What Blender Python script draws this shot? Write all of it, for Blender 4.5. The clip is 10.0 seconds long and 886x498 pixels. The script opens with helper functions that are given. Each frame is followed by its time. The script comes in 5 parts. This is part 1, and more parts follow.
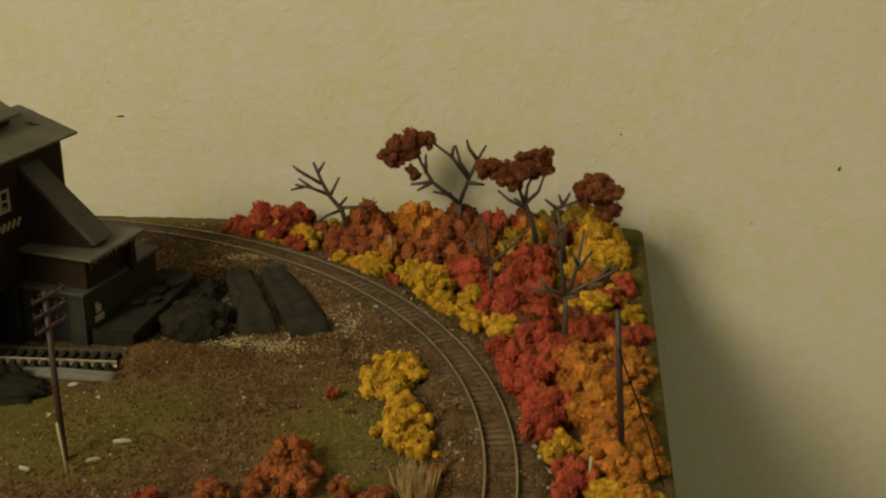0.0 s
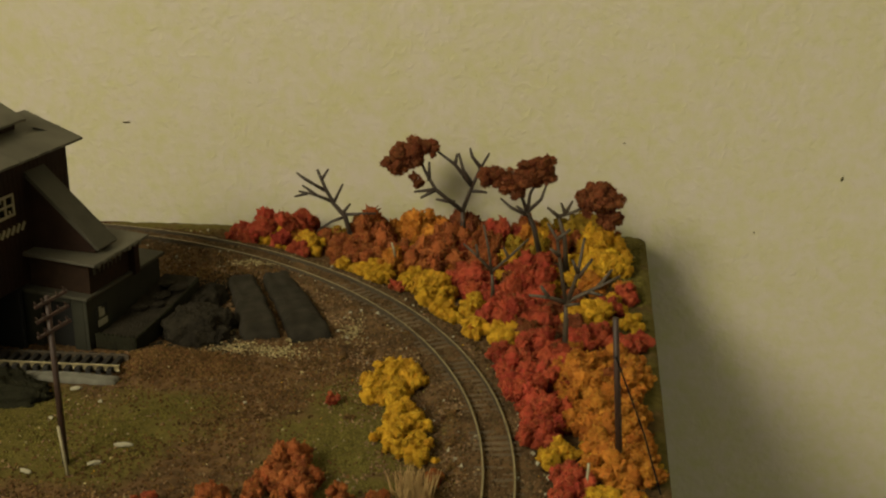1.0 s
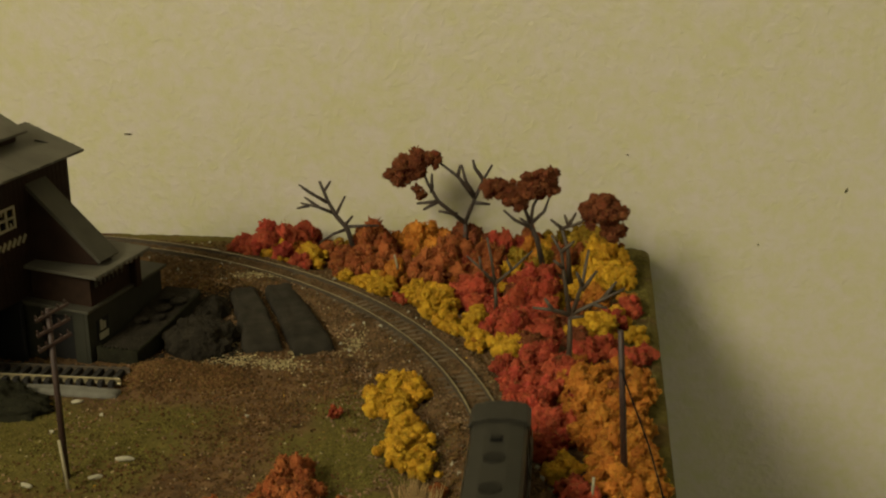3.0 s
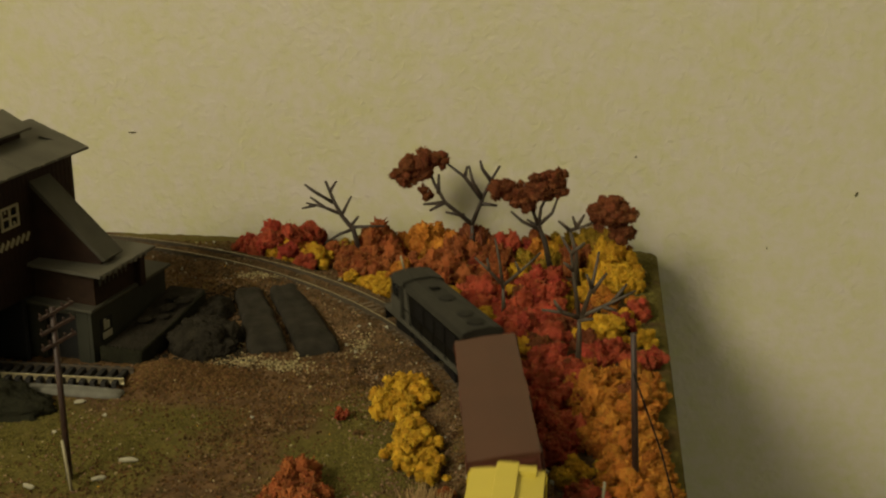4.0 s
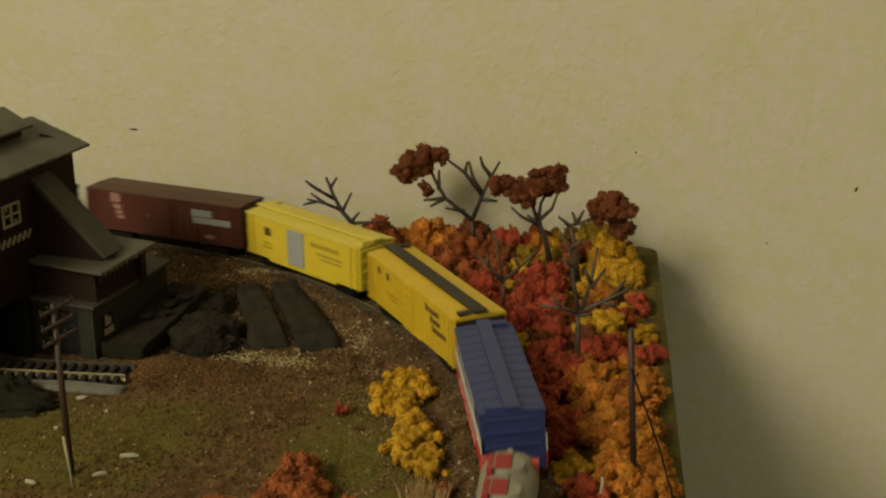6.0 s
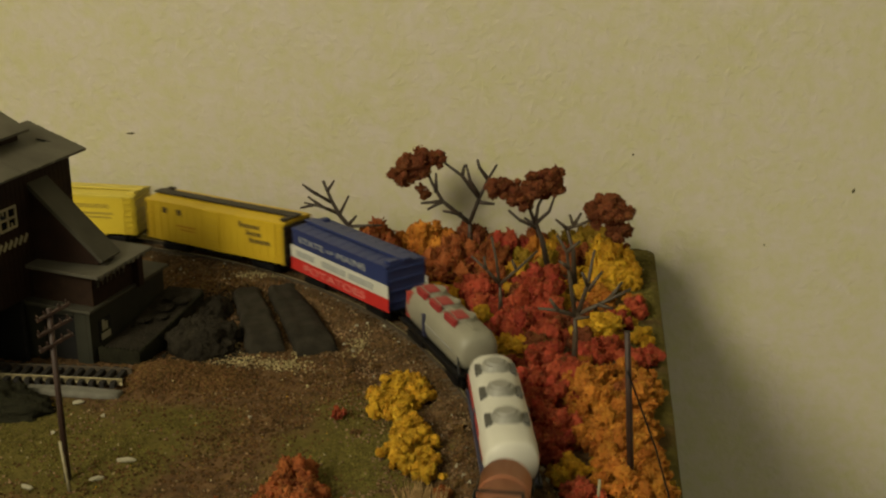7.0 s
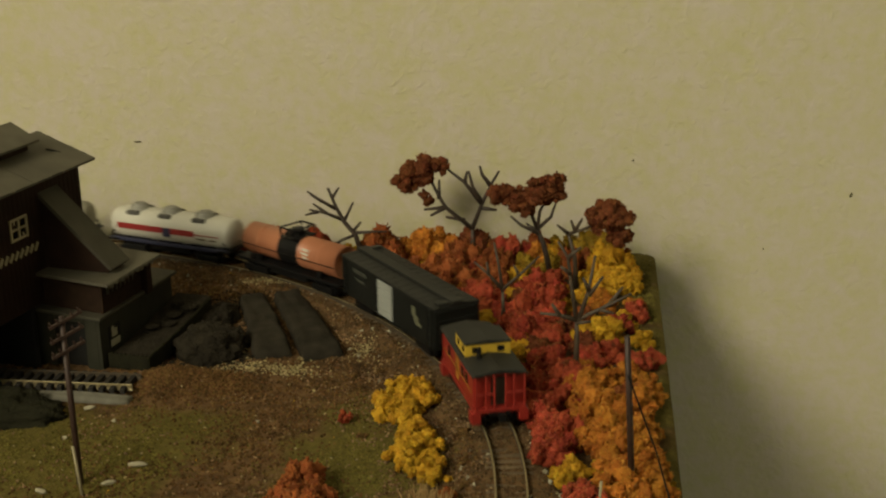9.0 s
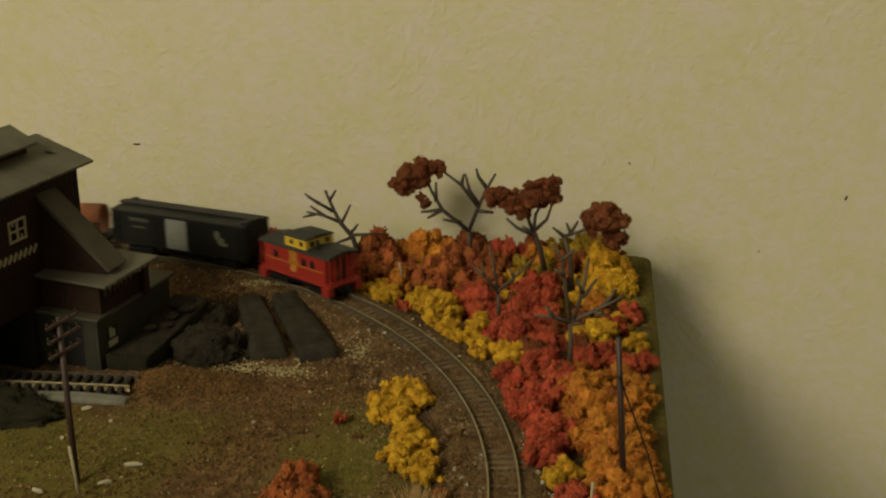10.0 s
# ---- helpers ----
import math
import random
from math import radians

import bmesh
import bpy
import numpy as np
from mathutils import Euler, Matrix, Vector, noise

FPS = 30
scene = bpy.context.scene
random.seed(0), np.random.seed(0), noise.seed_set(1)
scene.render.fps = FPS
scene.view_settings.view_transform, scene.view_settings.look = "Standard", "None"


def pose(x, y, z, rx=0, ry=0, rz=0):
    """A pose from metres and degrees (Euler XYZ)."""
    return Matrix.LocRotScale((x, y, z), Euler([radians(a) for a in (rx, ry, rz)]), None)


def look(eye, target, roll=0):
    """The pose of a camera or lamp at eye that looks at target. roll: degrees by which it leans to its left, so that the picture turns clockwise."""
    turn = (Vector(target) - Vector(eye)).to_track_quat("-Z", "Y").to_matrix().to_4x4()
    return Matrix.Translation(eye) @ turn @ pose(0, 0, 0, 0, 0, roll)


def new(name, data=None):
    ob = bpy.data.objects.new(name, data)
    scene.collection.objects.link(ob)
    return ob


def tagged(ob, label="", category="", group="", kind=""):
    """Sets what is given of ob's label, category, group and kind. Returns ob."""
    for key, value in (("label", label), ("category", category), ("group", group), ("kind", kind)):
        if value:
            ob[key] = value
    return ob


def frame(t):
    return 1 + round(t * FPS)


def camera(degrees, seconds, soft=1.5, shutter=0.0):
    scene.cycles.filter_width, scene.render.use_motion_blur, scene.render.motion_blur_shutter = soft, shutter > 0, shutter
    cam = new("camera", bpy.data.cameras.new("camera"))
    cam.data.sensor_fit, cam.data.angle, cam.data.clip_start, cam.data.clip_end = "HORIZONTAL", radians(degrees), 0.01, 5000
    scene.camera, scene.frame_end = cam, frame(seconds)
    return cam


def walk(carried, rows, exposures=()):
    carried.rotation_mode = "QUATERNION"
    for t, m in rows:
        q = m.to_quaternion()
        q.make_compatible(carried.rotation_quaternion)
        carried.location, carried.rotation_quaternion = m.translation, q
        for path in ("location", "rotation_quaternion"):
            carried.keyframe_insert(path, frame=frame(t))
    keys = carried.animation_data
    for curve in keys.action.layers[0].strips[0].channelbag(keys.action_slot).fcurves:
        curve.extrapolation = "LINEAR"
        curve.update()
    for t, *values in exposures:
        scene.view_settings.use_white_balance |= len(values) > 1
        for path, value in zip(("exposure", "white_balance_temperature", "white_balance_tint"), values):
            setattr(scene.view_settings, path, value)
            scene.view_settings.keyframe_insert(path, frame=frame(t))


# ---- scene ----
cam = camera(38.4, 10.0, soft=2.2, shutter=0.5)
PATH = [
    (0, (0.26831, -0.31747, 0.19025), (0.21522, 0.15224, 0.0273), -0.600),
    (0.5, (0.27104, -0.31803, 0.19016), (0.21574, 0.15205, 0.02903), -0.486),
    (1, (0.27118, -0.31934, 0.19057), (0.21469, 0.15103, 0.03069), -0.338),
    (1.5, (0.27087, -0.31917, 0.19151), (0.21423, 0.15154, 0.03269), -0.351),
    (2, (0.27031, -0.3185, 0.19107), (0.21275, 0.15273, 0.03412), -0.418),
    (2.5, (0.27133, -0.31853, 0.1907), (0.21413, 0.15297, 0.03444), -0.512),
    (4, (0.26652, -0.31278, 0.18774), (0.20954, 0.15933, 0.03327), 0.025),
    (4.5, (0.26691, -0.313, 0.18682), (0.2091, 0.15879, 0.03167), 0.018),
    (5, (0.26786, -0.31307, 0.18693), (0.21003, 0.15853, 0.03121), 0.023),
    (5.5, (0.26793, -0.31413, 0.18871), (0.20984, 0.1571, 0.03198), -0.066),
    (7, (0.26929, -0.31365, 0.18876), (0.21098, 0.15798, 0.03332), -0.373),
    (7.5, (0.26795, -0.31317, 0.18955), (0.21027, 0.15866, 0.03444), -0.465),
    (8, (0.26698, -0.31298, 0.19069), (0.20892, 0.15892, 0.036), -0.552),
    (8.5, (0.26831, -0.31737, 0.19178), (0.20971, 0.15444, 0.037), -0.560),
    (9, (0.26995, -0.321, 0.1927), (0.21054, 0.1508, 0.03817), -0.708),
    (9.5, (0.27198, -0.32202, 0.19247), (0.2115, 0.1499, 0.03873), -0.684),
    (10, (0.27312, -0.32381, 0.19368), (0.21264, 0.14814, 0.04003), -0.647),
]
walk(cam, [(t, look(eye, target, roll)) for t, eye, target, roll in PATH], [(0.0, 0.03), (2.6, 0.03), (3.8, -0.06), (10.0, -0.06)])

# ---- light: one shaded room lamp behind the viewer's left shoulder, and the room that bounces it ----
lamp_data = bpy.data.lights.new("room_lamp", "POINT")
lamp_data.shadow_soft_size, lamp_data.energy, lamp_data.color = 0.36, 133.0, (1.0, 0.908, 0.648)
lamp = new("room_lamp", lamp_data)
lamp.matrix_world = look((-0.76, -1.45, 1.24), (0.25, 0.2, 0.0))
world = bpy.data.worlds.new("room_air")
world.use_nodes = True
world.node_tree.nodes["Background"].inputs[0].default_value = (0.9, 0.8, 0.55, 1)
world.node_tree.nodes["Background"].inputs[1].default_value = 0.02
scene.world = world


# ---- materials ----
def mat(name, c1, c2=None, scale=200.0, rough=0.6, bump=0.25, grain=900.0, depth=0.0004, metal=0.0, spread=0.0, wide=12.0, spec=0.4, fleck=0.0):
    """Base colour wanders between c1 and c2 at two scales; fine relief of the given grain; spread: from object to object."""
    m = bpy.data.materials.new(name)
    m.use_nodes = True
    nt = m.node_tree
    n, l = nt.nodes, nt.links
    b = n["Principled BSDF"]
    c2 = c2 or tuple(v * 0.72 for v in c1)
    tc = n.new("ShaderNodeTexCoord")
    n1 = n.new("ShaderNodeTexNoise")
    n1.inputs["Scale"].default_value, n1.inputs["Detail"].default_value = scale, 6
    n2 = n.new("ShaderNodeTexNoise")
    n2.inputs["Scale"].default_value, n2.inputs["Detail"].default_value = wide, 3
    for x in (n1, n2):
        l.new(tc.outputs["Object"], x.inputs["Vector"])
    add = n.new("ShaderNodeMath")
    add.operation = "MULTIPLY_ADD"
    add.inputs[1].default_value = 0.6
    l.new(n2.outputs["Fac"], add.inputs[0])
    l.new(n1.outputs["Fac"], add.inputs[2])
    mr = n.new("ShaderNodeMapRange")
    mr.inputs[1].default_value, mr.inputs[2].default_value = 0.55, 1.05
    l.new(add.outputs[0], mr.inputs[0])
    mix = n.new("ShaderNodeMix")
    mix.data_type = "RGBA"
    mix.inputs[6].default_value, mix.inputs[7].default_value = (*c1, 1), (*c2, 1)
    l.new(mr.outputs[0], mix.inputs[0])
    out = mix.outputs[2]
    if spread:
        oi = n.new("ShaderNodeObjectInfo")
        hs = n.new("ShaderNodeHueSaturation")
        k = n.new("ShaderNodeMapRange")
        k.inputs[3].default_value, k.inputs[4].default_value = 1 - spread, 1 + spread
        l.new(oi.outputs["Random"], k.inputs[0])
        l.new(k.outputs[0], hs.inputs["Value"])
        l.new(out, hs.inputs["Color"])
        out = hs.outputs[0]
    if fleck:
        gi = n.new("ShaderNodeNewGeometry")
        for k_in, lo, hi in (("Value", 1 - fleck, 1 + fleck), ("Hue", 0.5 - 0.015 * fleck, 0.5 + 0.05 * fleck)):
            wn = n.new("ShaderNodeTexWhiteNoise")
            wn.noise_dimensions = "1D"
            hs = n.new("ShaderNodeHueSaturation")
            k = n.new("ShaderNodeMapRange")
            k.inputs[3].default_value, k.inputs[4].default_value = lo, hi
            sh = n.new("ShaderNodeMath")
            sh.inputs[1].default_value = hi
            l.new(gi.outputs["Random Per Island"], sh.inputs[0])
            l.new(sh.outputs[0], wn.inputs["W"])
            l.new(wn.outputs["Value"], k.inputs[0])
            l.new(k.outputs[0], hs.inputs[k_in])
            l.new(out, hs.inputs["Color"])
            out = hs.outputs[0]
    l.new(out, b.inputs["Base Color"])
    b.inputs["Roughness"].default_value, b.inputs["Metallic"].default_value = rough, metal
    b.inputs["Specular IOR Level"].default_value = spec
    if bump:
        n3 = n.new("ShaderNodeTexNoise")
        n3.inputs["Scale"].default_value, n3.inputs["Detail"].default_value = grain, 4
        l.new(tc.outputs["Object"], n3.inputs["Vector"])
        bp = n.new("ShaderNodeBump")
        bp.inputs["Strength"].default_value, bp.inputs["Distance"].default_value = bump, depth
        l.new(n3.outputs["Fac"], bp.inputs["Height"])
        l.new(bp.outputs[0], b.inputs["Normal"])
    return m


def blotch(nt, vec, centre, radius, soft):
    """Mask of a round patch with a ragged rim: 1 inside, 0 outside."""
    d = nt.nodes.new("ShaderNodeVectorMath")
    d.operation = "DISTANCE"
    d.inputs[1].default_value = centre
    nt.links.new(vec, d.inputs[0])
    r = nt.nodes.new("ShaderNodeMapRange")
    r.inputs[1].default_value, r.inputs[2].default_value = radius + soft, radius - soft
    r.inputs[3].default_value, r.inputs[4].default_value = 0, 1
    nt.links.new(d.outputs["Value"], r.inputs[0])
    return r.outputs[0]


def ground_material():
    m = mat("turf_ground", (0.1550, 0.0880, 0.0390), (0.0380, 0.0220, 0.0100), 190, 0.95, 0.7, 1100, 0.0009, spec=0.1)
    nt = m.node_tree
    n, l = nt.nodes, nt.links
    b = n["Principled BSDF"]
    brown = b.inputs["Base Color"].links[0].from_socket
    tc = next(x for x in n if x.type == "TEX_COORD")
    wob = n.new("ShaderNodeTexNoise")
    wob.inputs["Scale"].default_value, wob.inputs["Detail"].default_value = 60, 5
    l.new(tc.outputs["Object"], wob.inputs["Vector"])
    sc = n.new("ShaderNodeVectorMath")
    sc.operation = "MULTIPLY_ADD"
    sc.inputs[1].default_value = (0.035, 0.035, 0)
    l.new(wob.outputs["Color"], sc.inputs[0])
    flat = n.new("ShaderNodeVectorMath")
    flat.operation = "MULTIPLY_ADD"
    flat.inputs[1].default_value, flat.inputs[2].default_value = (1, 1, 0), (-0.0175, -0.0175, 0)
    l.new(tc.outputs["Object"], flat.inputs[0])
    l.new(flat.outputs[0], sc.inputs[2])
    fine = n.new("ShaderNodeTexNoise")
    fine.inputs["Scale"].default_value, fine.inputs["Detail"].default_value = 420, 6
    l.new(tc.outputs["Object"], fine.inputs["Vector"])
    green = n.new("ShaderNodeMix")
    green.data_type = "RGBA"
    green.inputs[6].default_value, green.inputs[7].default_value = (0.045, 0.036, 0.0095, 1), (0.145, 0.116, 0.028, 1)
    l.new(fine.outputs["Fac"], green.inputs[0])
    total = None
    for cx, cy, r in ((0.082, 0.040, 0.034), (0.128, 0.060, 0.022), (0.118, 0.030, 0.022), (0.196, 0.045, 0.026), (0.190, 0.078, 0.016), (0.200, 0.012, 0.022),
                      (0.310, 0.26, 0.035), (0.312, 0.20, 0.030), (0.312, 0.15, 0.028), (0.312, 0.10, 0.028), (0.312, 0.05, 0.028), (0.05, 0.272, 0.017), (0.08, 0.273, 0.017), (0.11, 0.274, 0.017)):
        k = blotch(nt, sc.outputs[0], (cx, cy, 0), r, 0.006)
        if total is None:
            total = k
        else:
            mx = n.new("ShaderNodeMath")
            mx.operation = "MAXIMUM"
            l.new(total, mx.inputs[0])
            l.new(k, mx.inputs[1])
            total = mx.outputs[0]
    mix = n.new("ShaderNodeMix")
    mix.data_type = "RGBA"
    l.new(total, mix.inputs[0])
    l.new(brown, mix.inputs[6])
    l.new(green.outputs[2], mix.inputs[7])
    l.new(mix.outputs[2], b.inputs["Base Color"])
    return m


M_WALL = mat("wall_paint", (0.500, 0.446, 0.385), (0.462, 0.428, 0.255), 170, 0.75, 0.42, 300, 0.0006, wide=45, spec=0.25)


def pimples(m):
    """Roller-paint relief: low round pimples with smooth skin between."""
    nt = m.node_tree
    bp = next(x for x in nt.nodes if x.type == "BUMP")
    src = bp.inputs["Height"].links[0].from_socket
    src.node.inputs["Detail"].default_value = 2
    k = nt.nodes.new("ShaderNodeMapRange")
    k.interpolation_type = "SMOOTHSTEP"
    k.inputs[1].default_value, k.inputs[2].default_value = 0.36, 0.80
    nt.links.new(src, k.inputs[0])
    nt.links.new(k.outputs[0], bp.inputs["Height"])


pimples(M_WALL)
# colours of unseen surfaces, chosen for the light they bounce into shaded parts
M_ROOM = mat("room_bounce", (0.39, 0.40, 0.37), (0.35, 0.36, 0.34), 3, 0.8, 0.1, 60, 0.001, wide=1)
M_UNSEENGREY = mat("unseen_grey", (0.39, 0.40, 0.38), (0.34, 0.35, 0.33), 90, 0.95, 0.4, 200, 0.002)
M_GROUND = ground_material()
M_FOAM = mat("painted_foam_edge", (0.0800, 0.0680, 0.0240), (0.0480, 0.0400, 0.0160), 120, 0.9, 0.4, 500)
M_BALLAST = mat("brown_ballast", (0.1250, 0.0790, 0.0410), (0.0540, 0.0330, 0.0160), 700, 0.95, 0.8, 1400, 0.0008, spec=0.1, fleck=0.4)
M_TIE = mat("tie_plastic", (0.1180, 0.0800, 0.0430), (0.0680, 0.0455, 0.0240), 500, 0.75, 0.3, 1500, 0.0002, spread=0.25)
M_RAIL = mat("weathered_rail", (0.31, 0.26, 0.14), (0.20, 0.16, 0.085), 350, 0.45, 0.1, 900, 0.0001, metal=0.55)
M_RAILSIDE = mat("rusty_rail_side", (0.062, 0.045, 0.025), (0.04, 0.028, 0.016), 300, 0.7, 0.2, 900, 0.0001)
M_YELLOW = mat("foliage_yellow", (0.5500, 0.2950, 0.0230), (0.3400, 0.1650, 0.0120), 230, 0.95, 0.8, 1500, 0.0008, spread=0.10, wide=90, spec=0.1, fleck=0.24)
M_ORANGE = mat("foliage_orange", (0.4500, 0.1680, 0.0250), (0.2700, 0.0820, 0.0130), 230, 0.95, 0.8, 1500, 0.0008, spread=0.10, wide=90, spec=0.1, fleck=0.24)
M_RED = mat("foliage_red", (0.3500, 0.0560, 0.0300), (0.1900, 0.0270, 0.0140), 230, 0.95, 0.8, 1500, 0.0008, spread=0.16, wide=90, spec=0.1, fleck=0.24)
M_RUST = mat("foliage_rust", (0.2750, 0.0760, 0.0240), (0.1400, 0.0350, 0.0120), 230, 0.95, 0.8, 1500, 0.0008, spread=0.18, wide=90, spec=0.1, fleck=0.24)
M_MAROON = mat("foliage_maroon", (0.1803, 0.0508, 0.0213), (0.0927, 0.0242, 0.0106), 230, 0.95, 0.8, 1500, 0.0008, spread=0.10, wide=90, spec=0.1, fleck=0.24)
M_OLIVE = mat("foliage_olive", (0.32, 0.185, 0.02), (0.17, 0.105, 0.012), 230, 0.95, 0.8, 1500, 0.0008, spread=0.15, wide=90, spec=0.1, fleck=0.24)
for foam in (M_YELLOW, M_ORANGE, M_RED, M_RUST, M_MAROON, M_OLIVE):
    flesh = foam.node_tree.nodes["Principled BSDF"]
    flesh.inputs["Subsurface Weight"].default_value = 0.3
    flesh.inputs["Subsurface Scale"].default_value = 0.0012
    flesh.inputs["Subsurface Radius"].default_value = (1.0, 0.6, 0.35)
M_TURF = mat("brown_turf", (0.1330, 0.0670, 0.0260), (0.0570, 0.0280, 0.0105), 120, 0.95, 0.5, 1500, 0.0005, wide=40, spec=0.1, fleck=0.5)
M_TAN = mat("tan_litter", (0.2300, 0.1450, 0.0800), (0.1100, 0.0620, 0.0320), 120, 0.95, 0.4, 1500, 0.0004, wide=40, spec=0.1, fleck=0.4)
M_LICHEN = mat("lichen", (0.1500, 0.1250, 0.0300), (0.0900, 0.0740, 0.0180), 200, 0.95, 0.4, 1500, 0.0004, spec=0.1, fleck=0.3)
M_BARK = mat("armature_plastic", (0.050, 0.034, 0.024), (0.026, 0.019, 0.015), 300, 0.6, 0.3, 900, 0.0002)
M_BARK2 = mat("weathered_armature_plastic", (0.064, 0.044, 0.026), (0.036, 0.025, 0.016), 300, 0.6, 0.3, 900, 0.0002)
M_MOUND = mat("dark_olive_mound", (0.020, 0.019, 0.010), (0.010, 0.0095, 0.005), 200, 0.9, 0.8, 900, 0.0008, spec=0.1)
M_WALLGREY = mat("green_grey_wall_plastic", (0.0331, 0.0323, 0.0221), (0.0202, 0.0201, 0.0140), 90, 0.7, 0.25, 600, 0.0002, wide=30, spec=0.15)
# darker copy of the tie plastic: shade on the siding put into the colour
M_SHADETIE = mat("shade_siding_tie", (0.016, 0.0125, 0.0085), (0.010, 0.008, 0.006), 400, 0.8, 0.3)
M_GRASS = mat("olive_turf", (0.1500, 0.1200, 0.0280), (0.0680, 0.0530, 0.0130), 300, 0.95, 0.4, 1500, 0.0005, spec=0.1, fleck=0.4)
M_STRAW = mat("dry_straw", (0.3960, 0.2760, 0.1080), (0.2860, 0.1560, 0.0630), 200, 0.9, 0.2)
M_COAL = mat("coal_black", (0.0300, 0.0250, 0.0170), (0.0125, 0.0105, 0.0075), 260, 0.95, 0.9, 900, 0.0010, spec=0.06)
M_SHEET = mat("black_rubber_sheet", (0.0370, 0.0315, 0.0230), (0.0180, 0.0155, 0.0115), 160, 0.9, 0.6, 900, 0.0005, spec=0.06)
M_GRIT = mat("pale_grit", (0.3600, 0.2900, 0.1500), (0.1700, 0.1200, 0.0500), 800, 0.9, 0.3, 1500, 0.0002, fleck=0.4)
M_WHITE = mat("white_plaster_chip", (0.3212, 0.2959, 0.2082), (0.2453, 0.2176, 0.1436), 300, 0.85, 0.3)
M_CONCRETE = mat("siding_plaster", (0.1450, 0.1360, 0.1080), (0.0900, 0.0830, 0.0630), 250, 0.9, 0.4, 900)
M_GREYROOF = mat("grey_roof_plastic", (0.0966, 0.0865, 0.0604), (0.0552, 0.0489, 0.0339), 90, 0.62, 0.25, 600, 0.0002, wide=30)
M_DARKROOF = mat("dark_grey_plastic", (0.0700, 0.0640, 0.0460), (0.0430, 0.0395, 0.0280), 90, 0.6, 0.25, 600, 0.0002, wide=30, spec=0.15)
M_BROWN = mat("brown_siding_plastic", (0.0250, 0.0125, 0.0080), (0.0150, 0.0078, 0.0052), 150, 0.65, 0.3, 700, 0.0002, wide=30, spec=0.12)
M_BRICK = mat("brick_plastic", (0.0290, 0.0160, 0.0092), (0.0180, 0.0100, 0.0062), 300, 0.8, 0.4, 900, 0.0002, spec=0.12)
M_BLACK = mat("black_plastic", (0.0084, 0.0078, 0.0078), (0.0048, 0.0048, 0.0048), 150, 0.45, 0.15, 800, 0.0001, spec=0.15)
# near-black: shade inside openings given as colour; also the sign's dark ground
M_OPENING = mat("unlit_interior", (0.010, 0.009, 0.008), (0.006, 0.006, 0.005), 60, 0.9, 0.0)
M_PALE = mat("cream_paint", (0.3360, 0.2924, 0.1800), (0.2380, 0.2040, 0.1200), 400, 0.7, 0.2)
M_POLE = mat("pole_brown", (0.0370, 0.0170, 0.0105), (0.0210, 0.0105, 0.0070), 300, 0.55, 0.3)
M_LOCO = mat("loco_black", (0.0050, 0.0045, 0.0034), (0.0031, 0.0028, 0.0022), 120, 0.5, 0.1, 800, 0.0001, spec=0.15)
M_LOCOGREY = mat("loco_grey", (0.0235, 0.0215, 0.0160), (0.0175, 0.0160, 0.0118), 120, 0.5, 0.1, 800, 0.0001, spec=0.15)
M_LOCOBAND = mat("loco_pale_grey", (0.0620, 0.0570, 0.0430), (0.0420, 0.0385, 0.0290), 120, 0.5, 0.1, 800, 0.0001, spec=0.15)
M_BOXRED = mat("boxcar_oxide_red", (0.0808, 0.0215, 0.0114), (0.0598, 0.0168, 0.0093), 60, 0.5, 0.1, 800, 0.0001, wide=20)
M_BOXROOF = mat("boxcar_oxide_roof", (0.0711, 0.0260, 0.0128), (0.0565, 0.0208, 0.0107), 60, 0.5, 0.1, 800, 0.0001, wide=20)
M_CARYEL = mat("reefer_lemon", (0.5664, 0.4248, 0.0319), (0.5098, 0.3682, 0.0248), 60, 0.4, 0.08, 800, 0.0001, wide=20)
M_CARYELROOF = mat("reefer_pale_roof", (0.5355, 0.4258, 0.0645), (0.4773, 0.3742, 0.0516), 60, 0.45, 0.08, 800, 0.0001, wide=20)
M_CARORG = mat("reefer_orange_yellow", (0.5167, 0.3494, 0.0196), (0.4449, 0.2883, 0.0153), 60, 0.4, 0.08, 800, 0.0001, wide=20)
M_CARDARK = mat("reefer_dark_brown", (0.026, 0.018, 0.011), (0.017, 0.012, 0.008), 90, 0.5, 0.1)
M_BLUE = mat("boxcar_blue", (0.0255, 0.0357, 0.1148), (0.0187, 0.0272, 0.0892), 60, 0.4, 0.08, 800, 0.0001, wide=20)
M_CARWHITE = mat("car_white", (0.5084, 0.4920, 0.4264), (0.4428, 0.4264, 0.3690), 60, 0.4, 0.08, 800, 0.0001, wide=20)
M_FADED = mat("faded_white_lettering", (0.34, 0.34, 0.31), (0.22, 0.22, 0.22), 300, 0.6, 0)
M_CARRED = mat("car_red", (0.4675, 0.0272, 0.0221), (0.3570, 0.0187, 0.0170), 60, 0.4, 0.08, 800, 0.0001, wide=20)
M_HOPGREY = mat("hopper_grey", (0.2246, 0.2100, 0.1578), (0.1810, 0.1680, 0.1251), 60, 0.45, 0.08, 800, 0.0001, wide=20)
M_HATCHGREY = mat("hatch_grey", (0.2400, 0.2320, 0.2000), (0.1760, 0.1680, 0.1440), 90, 0.5, 0.1)
M_HATCHSIDE = mat("hatch_recess_grey", (0.075, 0.072, 0.062), (0.05, 0.048, 0.042), 90, 0.6, 0.1)
M_MAROONSTRIPE = mat("stripe_maroon", (0.26, 0.022, 0.022), (0.2, 0.018, 0.018), 90, 0.45, 0.05)
M_NAVY = mat("stripe_navy", (0.025, 0.028, 0.06), (0.02, 0.02, 0.045), 90, 0.45, 0.05)
